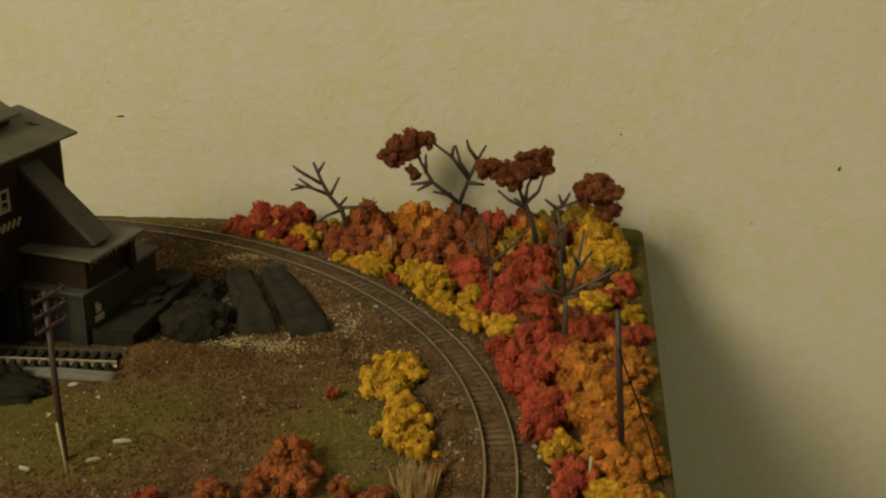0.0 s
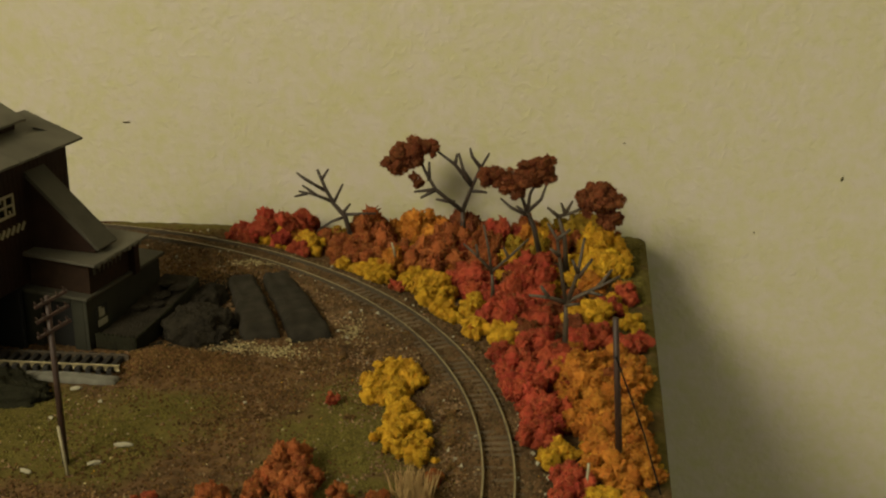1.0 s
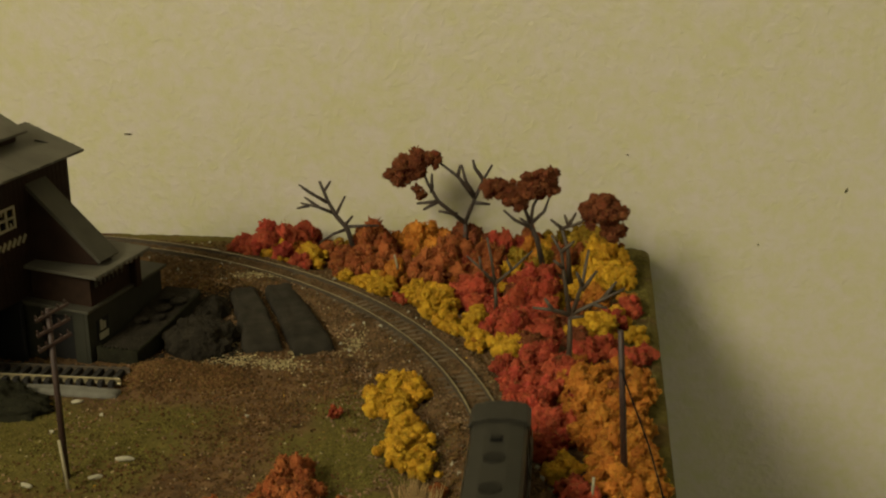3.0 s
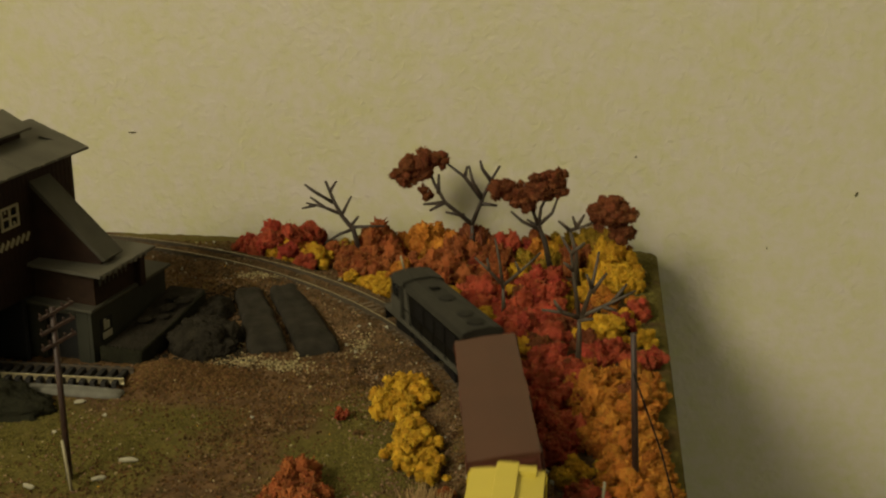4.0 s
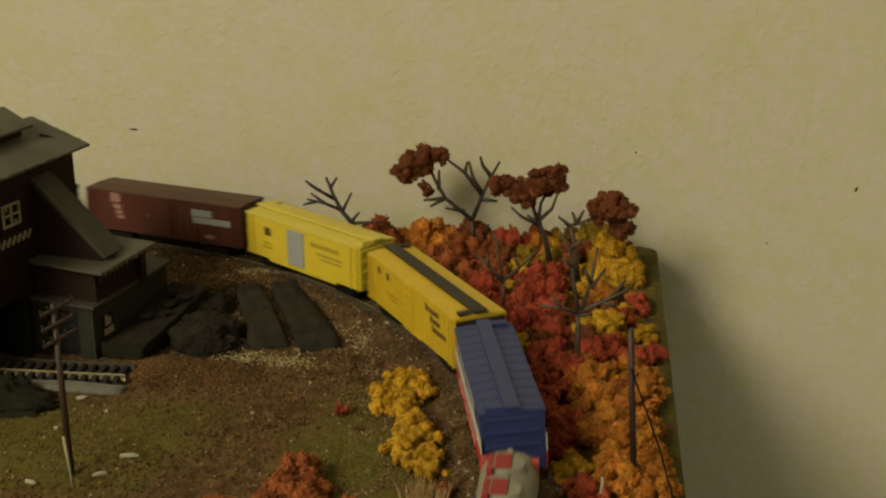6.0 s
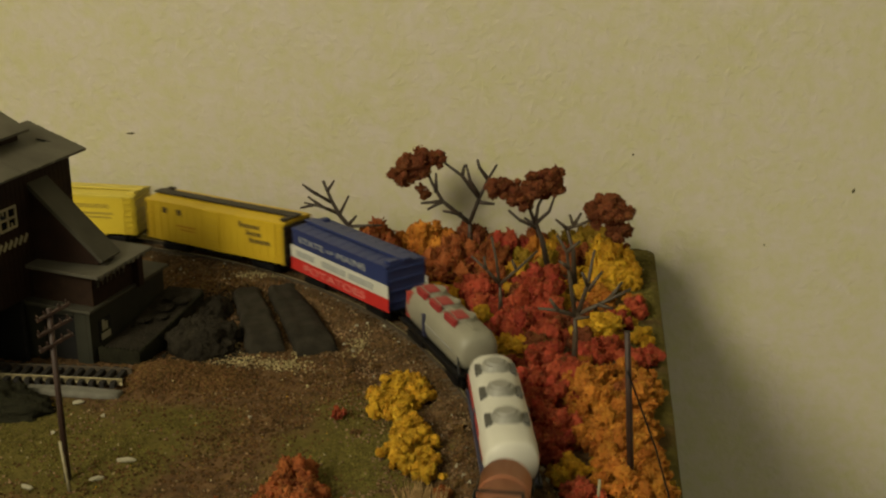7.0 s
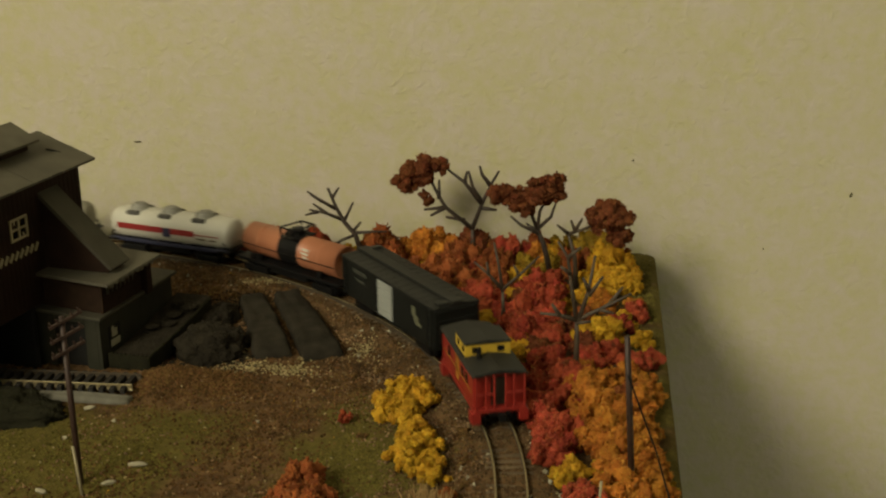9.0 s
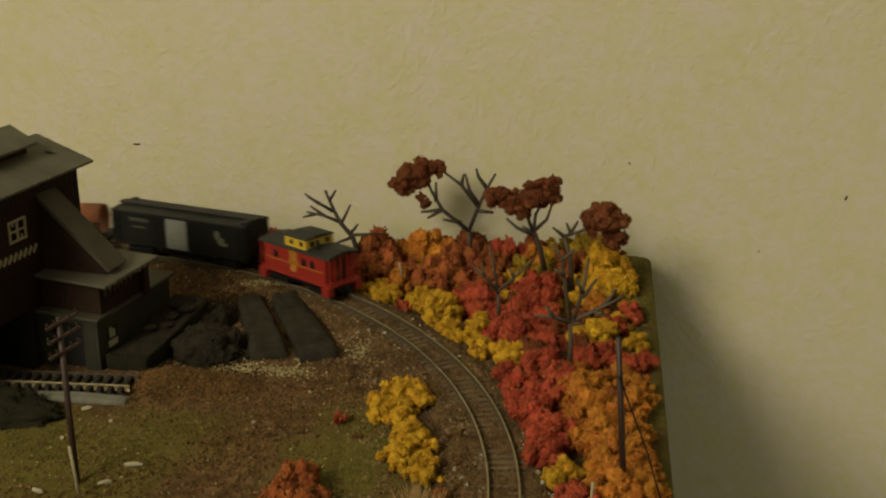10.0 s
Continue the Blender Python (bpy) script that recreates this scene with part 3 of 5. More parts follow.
def bush_mesh(seed, material, small=False):
    rng = random.Random(seed)
    bm = bmesh.new()
    lumpy(bm, (0, 0, 0.40), (0.58, 0.56, 0.46), seed, 3, 2.9, 0.5, 0.1)
    for k in range(11 if small else 24):
        a = k * 2.4 + rng.uniform(-0.5, 0.5)
        up = rng.uniform(0.0, 1.4)
        d = rng.uniform(0.62, 0.98)
        r = rng.uniform(0.15, 0.33)
        c = (d * math.cos(up) * math.cos(a), d * math.cos(up) * math.sin(a), 0.20 + 0.95 * d * math.sin(up))
        lumpy(bm, c, (r * rng.uniform(0.8, 1.3), r * rng.uniform(0.8, 1.3), r * rng.uniform(0.85, 1.25)), seed + k + 1.5, 2 if small else 3, 1.9, 1.0, 0.34)
    for f in bm.faces:
        f.smooth = True
    bm.normal_update()
    crumb_skin(bm, rng, 700 if small else 1900, 0.105 if small else 0.085)
    bmesh.ops.scale(bm, vec=(0.008, 0.008, 0.008), verts=bm.verts[:])
    return part("bush", bm, material)


BUSHES = {}
rng_bush = random.Random(21)
PLANTED = []


def plant(colour, material, rows, label, lift=0.0, flat=1.0):
    """Rows of x, y and radius in millimetres."""
    for k, (x, y, r) in enumerate(rows):
        x, y, r = x / 1000, y / 1000, r * 1.18 / 1000
        PLANTED.append((x, y, colour))
        rise = 1.3 if y > 0.224 and x > 0.18 else 1.0
        y = min(y, Y1 - 0.75 * r)
        x = min(x, X1 - 0.5 * r)
        m = pose(x, y, ground_z(x, y) - 0.1 * r + lift, rng_bush.uniform(-12, 12), rng_bush.uniform(-12, 12), rng_bush.uniform(0, 360)) @ Matrix.Diagonal((r / 0.008, r / 0.008, r / 0.008 * flat * rise * rng_bush.uniform(0.95, 1.25), 1))
        small = r < 0.0052
        key = colour, small, (k + len(PLANTED)) % 3
        if key not in BUSHES:
            ob = bush_mesh(len(BUSHES) * 11 + 5, material, small)
            ob.matrix_world = m
            tagged(ob, label, "bush", colour + " foam bushes")
            BUSHES[key] = ob
        else:
            ob = new("bush", BUSHES[key].data)
            ob.matrix_world = m
            tagged(ob, label, "bush", colour + " foam bushes")


plant("red", M_RED, [(123, 243, 11.3), (132, 259, 8.3), (113, 242, 7.6), (231, 247, 7.9), (224, 182, 9.5), (232, 175, 6.6), (248, 203, 9.3), (247, 177, 9.4), (242, 150, 9.4), (235, 151, 6.3), (255, 144, 7.1), (254, 118, 8.0),
                     (248, 98, 8.1), (241, 114, 5.8), (251, 78, 8.1), (258, 89, 5.9), (259, 61, 7.8), (257, 46, 6.5), (287, 179, 4.7), (277, 134, 6.1), (269, 128, 6.0), (288, 122, 4.2), (263, 100, 8.5), (257, 106, 6.0), (267, 26, 4.3), (266, 10, 5.0), (146, -3, 4.1), (185, 73, 2.7)],
      "bright red foam foliage clump beside the track")
plant("rust", M_RUST, [(168, 238, 11.1), (163, 221, 8.7), (173, 250, 8.1), (164, 219, 6.4), (187, 220, 8.7), (203, 212, 10.5), (211, 211, 7.5), (241, 255, 7.6), (210, 237, 7.8), (175, 218, 7.6), (225, 214, 7.5), (258, 235, 6.7), (195, 209, 7.0), (223, 232, 6.7),
                       (182, 24, 6.4), (189, 15, 5.0), (180, 11, 5.7), (188, 5, 5.7), (202, 3, 4.0), (165, -2, 4.7), (175, 1, 4.0), (212, 1, 4.6), (227, 22, 3.1)],
      "rust-orange foam foliage clump on the turf")
plant("maroon", M_MAROON, [(212, 256, 7.2), (203, 259, 4.5), (244, 165, 5.0), (228, 195, 6.0), (262, 110, 6.0), (252, 130, 6.0), (240, 190, 6.0), (268, 140, 6.0)], "dark maroon foam foliage clump among brighter bushes")
plant("maroon", M_MAROON, [(214, 249, 6.0), (220, 251, 4.6)], "dark maroon foam foliage clump round a tree's foot", lift=0.005)
plant("orange", M_ORANGE, [(194, 250, 10.2), (184, 254, 6.6), (185, 209, 6.5), (244, 245, 6.3), (272, 99, 8.5), (266, 91, 7.5), (276, 79, 8.5), (282, 110, 6.2), (276, 61, 8.2), (283, 52, 8.4), (288, 39, 7.5), (281, 27, 7.3), (289, 27, 6.2), (293, 93, 4.0),
                           (279, 41, 7.1), (220, 252, 5.9), (265, 117, 5.4), (286, 81, 6.6), (285, 26, 5.2), (286, 66, 6.5)],
      "orange foam foliage clump at the board's edge")
plant("yellow", M_YELLOW, [(142, 232, 6.8), (128, 233, 4.8), (162, 209, 4.5), (181, 195, 5.9), (173, 201, 4.5), (194, 188, 4.3), (207, 175, 7.5), (200, 185, 4.8), (214, 176, 4.2), (234, 221, 5.1), (239, 194, 3.9), (255, 204, 4.9), (258, 190, 4.3), (218, 154, 4.1),
                           (229, 140, 5.3), (240, 135, 5.2), (246, 141, 3.1)], "yellow foam foliage clump along the outer rail")
plant("yellow", M_YELLOW, [(278, 227, 8.8), (284, 234, 5.5), (282, 211, 6.8), (272, 197, 6.8), (274, 150, 8.5), (267, 147, 6.2), (281, 167, 5.1), (289, 148, 4.5), (291, 135, 3.7), (264, 40, 5.0), (261, 32, 3.9), (273, 42, 3.2), (281, 8, 5.3), (287, 6, 4.6), (276, 11, 4.0), (295, 35, 2.0),
                           (202, 94, 6.2), (199, 80, 6.2), (211, 89, 5.5), (206, 82, 4.9), (207, 70, 4.8), (212, 61, 5.9), (210, 45, 5.7), (218, 43, 5.0), (221, 35, 4.2), (216, 53, 5.1), (213, 39, 3.6), (207, 97, 4.5)], "yellow foam foliage clump on the turf")
plant("olive", M_OLIVE, [(155, 247, 6.4), (270, 247, 9.2), (262, 254, 7.0), (251, 257, 6.5), (228, 258, 5.5), (250, 232, 5.5), (238, 240, 5.5)], "olive-gold foam foliage clump at the back of the board")


plant("brown", M_TURF, [(232, 30, 2.6), (231, 44, 2.6), (228, 62, 2.8), (232, 8, 2.8), (190, 118, 2.6), (181, 112, 2.4),
                         (203, 130, 2.4), (100, 178, 3.4), (112, 186, 3.6), (104, 192, 3.4), (122, 196, 2.8), (96, 186, 3.2)], "brown foam turf clump on the ground", lift=-0.0004, flat=0.45)


def clods(n):
    """Torn brown clods along the shoulder inside the curve."""
    rng = random.Random(31)
    done = 0
    while done < n:
        a, r = rng.uniform(0.05, 1.25), rng.gauss(0.221, 0.009)
        x, y = r * math.cos(a), r * math.sin(a)
        if r > 0.234 or (x < 0.19 and y < 0.15):
            continue
        plant("brown", M_TURF, [(x * 1000, y * 1000, rng.uniform(1.0, 2.3))], "brown foam turf clump on the ground", lift=-0.0003, flat=0.55)
        done += 1


clods(34)


def fill_gaps(n):
    """Small low clumps between the big ones, each in the colour of its neighbour."""
    rng = random.Random(77)
    mats = {"red": M_RED, "rust": M_RUST, "maroon": M_MAROON, "orange": M_ORANGE, "yellow": M_YELLOW, "olive": M_OLIVE}
    done = 0
    while done < n:
        x, y = rng.uniform(0.10, 0.292), rng.uniform(-0.02, 0.258)
        if math.hypot(x, max(y, 0)) < RADIUS + 0.0165 or (x > 0.285 and y > 0.19):
            continue
        near_one = min((p for p in PLANTED if p[2] != "brown"), key=lambda p: (p[0] - x) ** 2 + (p[1] - y) ** 2)
        if math.hypot(near_one[0] - x, near_one[1] - y) > 0.018:
            continue
        colour = near_one[2] if rng.random() < 0.5 else rng.choice(("rust", "orange", "yellow", "red"))
        plant(colour, mats[colour], [(x * 1000, y * 1000, rng.uniform(3.6, 6.0))], colour + " foam foliage tuft between larger bushes")
        done += 1


fill_gaps(95)


# ---- trees on plastic armatures ----
def tree(x, y, branches, crown, label, material, crown_material, thick=0.0011, base_z=0.0):
    """branches: lines of (dx, dy, dz) in millimetres from the foot; crown: lumps (dx, dy, dz, r)."""
    t = thing("tree", label, "tree", "trees on the layout", at=pose(x, y, ground_z(x, y) + base_z))
    for k, pts in enumerate(branches):
        n = len(pts)
        r0 = thick * (1.0 if k == 0 else 0.68)
        bm = bmesh.new()
        tube(bm, [Vector(p) / 1000 for p in pts], [r0 * (1 - 0.5 * i / max(1, n - 1)) for i in range(n)], 8)
        bmesh.ops.recalc_face_normals(bm, faces=bm.faces[:])
        part("trunk" if k == 0 else "branch", bm, material, t, smooth=True)
    for k, (dx, dy, dz, r) in enumerate(crown):
        bm = bmesh.new()
        c = (dx / 1000, dy / 1000, dz / 1000)
        q0 = r / 1000
        lumpy(bm, c, (q0 * 0.74, q0 * 0.74, q0 * 0.62), dx + dz, 3, 2.3, 0.7, 0.12)
        rng = random.Random(k + dx)
        for j in range(15):
            q = q0 * rng.uniform(0.18, 0.42)
            v = Vector((rng.gauss(0, 1), rng.gauss(0, 1), rng.gauss(0, 1))).normalized() * q0 * rng.uniform(0.62, 0.95)
            lumpy(bm, (c[0] + v.x, c[1] + v.y, c[2] + v.z * 0.85), (q * rng.uniform(0.8, 1.4), q, q * rng.uniform(0.7, 1.2)), j + dz, 2, 2.2, 0.8, 0.2)
        bm.normal_update()
        for f in bm.faces:
            f.smooth = True
        crumb_skin(bm, rng, 1500, q0 * 0.125)
        part("foliage_clump", bm, crown_material, t, "dark red foam foliage clump")


tree(0.163, 0.233, [[(-0.4, 0, -6), (-3.6, 0, 6), (-9.1, 1, 12), (-12.6, 1, 19), (-16.1, 1, 28)], [(-10.1, 1, 13), (-16.9, 0, 16), (-24.8, -1, 18)], [(-16.9, 0, 16), (-23.6, 2, 20)], [(-9.1, 1, 12), (-4.6, 2, 21)],
                    [(-12.8, 1, 18), (-18.4, -1, 22), (-25.1, -2, 27)], [(-18.4, -1, 22), (-24.2, 0, 25)], [(-14.4, 1, 23), (-11.1, 2, 28)], [(-20.8, -1, 17), (-26.9, 0, 15)], [(-3.5, 0, 7), (3.5, 2, 7), (10.5, 3, 7)], [(-3.6, 0, 6), (-9.7, -2, 4), (-16.0, -3, 0)], [(-4.5, 0, 8), (-1.1, 1, 12)]],
     [], "bare dark plastic tree leaning among the bushes", M_BARK, M_MAROON, 0.0013, base_z=0.012)
tree(0.213, 0.246, [[(0, 0, -6), (-0.5, 0, 8)], [(-0.5, 0, 8), (-13, 0, 18), (-18, 0, 27), (-21, 1, 34)], [(-0.5, 0, 8), (4, 0, 20), (8, 0, 29), (12, 0, 36)], [(4, 0, 20), (-4, 1, 30), (-12, 1, 36)], [(4, 0, 21), (0, -1, 28), (-2, -1, 36)],
                    [(8, 0, 29), (4, 1, 34), (3, 1, 38)], [(4, 0, 18), (11, 1, 17)], [(-13, 0, 18), (-20, -1, 14)], [(-16, 0, 22), (-16, 1, 31)], [(-4, 1, 30), (-3, 2, 35)], [(-13, 0, 18), (-23, -1, 17)], [(-4, 0, 12), (-13, 1, 13)]],
     [(-24, 1, 35, 7.2), (-32, 0, 29, 5.2), (-17, 1, 38, 5), (-29, 0, 35, 5), (-34, 1, 31, 3.5), (-21, 0, 21, 3), (-23, 0, 24, 2.4)], "plastic tree with sparse dark red foliage against the wall", M_BARK, M_MAROON, 0.0016, base_z=0.010)
tree(0.250, 0.222, [[(0, 0, -8), (-3, 0, 5), (-6, 0, 12), (-8, 0, 17)], [(-5, 0, 10), (-13, -1, 14), (-18, 0, 18)], [(-6, 0, 12), (-5, 1, 20), (-2, 1, 26)], [(-6, 0, 12), (-9, 0, 20), (-15, 0, 27)], [(-6, 0, 12), (0, 0, 18), (2, 1, 24)], [(-5, 0, 11), (-11, 2, 14)]],
     [(-23, 0, 28, 5.8), (-15, 0, 26, 6), (-11, 0, 21, 4.2), (-5, 0, 30, 6.4), (1, 0, 33, 5.5), (3, 0, 28, 4), (-10, 0, 27, 5)], "plastic tree with dark red foliage on its upper branches", M_BARK, M_MAROON, 0.0014, base_z=0.014)
tree(0.262, 0.215, [[(0, 0, -6), (-1, 0, 10), (-4, 0, 20)], [(-4, 0, 20), (2, 0, 22), (8, 0, 25)], [(-1, 0, 21), (-3, 1, 26)], [(-1, 0, 21.5), (2, 1, 27)], [(-4, 0, 20), (-9, 0, 24)]],
     [(12.5, 0, 27, 8.0), (18, 0, 20, 5.8), (7, 1, 28, 4.8), (18, 0, 27, 6.2), (13.5, 0, 33, 4.8)], "plastic tree with one dark red foliage clump", M_BARK2, M_MAROON, 0.0014, base_z=0.006)
tree(0.264, 0.105, [[(0, 0, -15), (0.3, 0, 6), (0, 0, 13)], [(0, 0, 13), (8, 1, 17), (14, 2, 20), (19, 2, 23)], [(0, 0, 13), (-2, 1, 25), (-3.5, 1, 36), (-7, 1, 42)], [(0, 0, 13), (-6, -1, 15), (-13, -2, 16)], [(8, 1, 17), (13, 0, 16)],
                    [(1, 0, 14), (4, 1, 24), (6, 1, 37)], [(4, 1, 22), (9, 2, 29)], [(4, 1, 24), (2, 0, 29)], [(-6, -1, 15), (-9, 0, 19)], [(11, 2, 18), (16, 3, 25)], [(-2.5, 1, 30), (-6, 0, 33)], [(0, 0, 12), (5, -1, 13)], [(-3.5, 1, 36), (1, 1, 40)]], [],
     "bare brown plastic tree with wide low fork", M_BARK2, M_MAROON, 0.0013, base_z=0.015)
tree(0.234, 0.158, [[(0, 0, -4), (-0.5, 0, 9)], [(-0.5, 0, 9), (-6, 0, 15), (-12, 1, 20)], [(-0.5, 0, 9), (6, 0, 15), (14, 1, 23)], [(-0.5, 0, 8), (-2, 1, 18), (-4, 1, 28)], [(-6, 0, 15), (-7, 1, 20)], [(6, 0, 15), (4, 1, 19)]], [], "small bare brown plastic tree between red bushes", M_BARK2, M_MAROON, base_z=0.011)


def straw_tuft(x, y):
    t = thing("straw_tuft", "pale dry straw grass tuft at the trackside", "grass tuft", at=pose(x, y, ground_z(x, y)))
    rng = random.Random(4)
    bm = bmesh.new()
    for _ in range(150):
        a, d = rng.uniform(0, 6.28), rng.uniform(0, 0.006)
        p = Vector((d * math.cos(a), d * 0.7 * math.sin(a), 0))
        tip = p + Vector((rng.uniform(-0.003, 0.003), rng.uniform(-0.003, 0.003), rng.uniform(0.007, 0.012)))
        tube(bm, [p, (p + tip) / 2, tip], [0.00022, 0.00018, 0.00006], 4)
    part("straw", bm, M_STRAW, t)


straw_tuft(0.2225, 0.0065)


# ---- coal, sheets ----
def strip_heap(name, label, foot, head, width, height, seed, material):
    """A long low loaf from foot to head."""
    a, b = Vector(foot), Vector(head)
    d = b - a
    n, k = 40, 16
    bm = bmesh.new()
    rows = []
    for i in range(n + 1):
        u = i / n
        taper = min(1, 6 * u + 0.45, 5 * (1 - u) + 0.35)
        rows.append([])
        for j in range(k + 1):
            w = j / k * 2 - 1
            side = Vector((d.y, -d.x)).normalized()
            wob = noise.noise(Vector((u * 5, w * 2, seed)))
            p = a + d * u + side * (width / 2 * w * (0.85 + 0.15 * taper) * (1.06 - 0.26 * u) + 0.0012 * noise.noise(Vector((u * 7, seed, 1))))
            z = height * taper * (1 - abs(w) ** 7) + 0.0007 * wob * taper
            rows[-1].append(bm.verts.new((p.x, p.y, z if abs(w) < 1 else -0.002)))
    for r0, r1 in zip(rows, rows[1:]):
        for j in range(k):
            bm.faces.new((r0[j], r0[j + 1], r1[j + 1], r1[j]))
    low0 = [bm.verts.new((v.co.x, v.co.y, -0.002)) for v in rows[0]]
    low1 = [bm.verts.new((v.co.x, v.co.y, -0.002)) for v in rows[-1]]
    for lo, r in ((low0, rows[0]), (low1, rows[-1])):
        for j in range(k):
            bm.faces.new((lo[j], lo[j + 1], r[j + 1], r[j]))
    bm.faces.new([r[0] for r in rows] + [r[-1] for r in rows[::-1]])
    bmesh.ops.recalc_face_normals(bm, faces=bm.faces[:])
    tagged(part(name, bm, material, smooth=True), label, name.replace("_", " "), "dark heaps beside the loading house")


strip_heap("coal_strip", "long dark grey coal strip with rounded top", (0.1465, 0.1268), (0.1195, 0.1930), 0.0158, 0.0040, 1.0, M_SHEET)
strip_heap("coal_strip", "long dark grey coal strip with rounded top", (0.1662, 0.1288), (0.1325, 0.2010), 0.0172, 0.0036, 2.0, M_SHEET)

strip_heap("plaster_strip", "pale rough plaster strip along the siding", (0.1045, 0.0826), (0.0, 0.0826), 0.0058, 0.0015, 6.0, M_CONCRETE)


def heap(x, y, rx, ry, h, seed, label, material=M_COAL, name="coal_mound"):
    bm = bmesh.new()
    lumpy(bm, (0, 0, 0), (rx, ry, h), seed, 5, 1.4, 0.30, 0.04)
    for v in bm.verts:
        v.co *= 1 + 0.16 * noise.noise(v.co * 160 + Vector((seed, 0, 0))) + 0.06 * noise.noise(v.co * 700)
    for f in bm.faces:
        f.smooth = True
    bm.normal_update()
    crumb_skin(bm, random.Random(seed), 900, 0.0006)
    ob = part(name, bm, material)
    ob.matrix_world = pose(x, y, -0.001)
    tagged(ob, label, name.replace("_", " "), "dark heaps beside the loading house")


heap(0.1195, 0.131, 0.0150, 0.016, 0.0115, 2.0, "rounded black coal heap on the turf")
heap(0.114, 0.160, 0.009, 0.020, 0.009, 5.0, "black coal heap beside the loading house")
heap(0.056, 0.0690, 0.033, 0.016, 0.0075, 11.0, "dark olive mound on the green turf near the pole", M_MOUND, "earth_mound")

crumbs("coal_grit", "fine black coal grit strewn round the heaps", scatter(1700, 23, lambda x, y: near(x, y, (0.122, 0.126, 0.016, 0.014), (0.132, 0.146, 0.006, 0.020), (0.118, 0.178, 0.012, 0.014), (0.108, 0.114, 0.008, 0.006)) * 0.8), M_COAL, 0.00062)


def coal_trough():
    """Dark sloping plates between the loading house and the heaps, with a ribbed rim."""
    t = thing("coal_trough", "black coal trough with a thin rim beside the loading house", "coal trough", at=pose(0.0868, 0.1120, 0.0006, 0, 0, -11))
    mm = 0.001
    part("bed", prism([(0.0, -1 * mm), (0.0, 4.0 * mm), (22 * mm, 6.5 * mm), (52 * mm, 11.5 * mm), (52 * mm, -1 * mm)], -0.6 * mm, 15.5 * mm, 0.0003), M_COAL, t)
    part("front_rim", boxes((-0.001, 0.0165, -0.0012, 0.0, -0.001, 0.0050), bevel=0.0004), M_MOUND, t)
    part("side_rim", prism([(-1.2 * mm, -1 * mm), (-1.2 * mm, 5.0 * mm), (22 * mm, 7.4 * mm), (50 * mm, 11.5 * mm), (50 * mm, -1 * mm)], 15.6 * mm, 16.8 * mm, 0.0003), M_MOUND, t)
    for k in range(9):
        part("rim_stud", boxes((0.0004 + 0.0018 * k, 0.0013 + 0.0018 * k, -0.0012, -0.0002, 0.0048, 0.0056), bevel=0.0002), M_MOUND, t)
    for k, (x, y, r) in enumerate(((5, 22, 2.2), (9, 33, 2.6), (6, 42, 2.4), (12, 40, 2.8), (11, 26, 1.8))):
        bm = bmesh.new()
        lumpy(bm, (x * mm, y * mm, (5.0 + 0.14 * y) * mm), (r * mm * 1.3, r * mm * 1.5, r * mm * 0.35), k + 3.0, 3, 2.4, 0.5, 0.1)
        part("coal_lump", bm, M_COAL, t)


coal_trough()


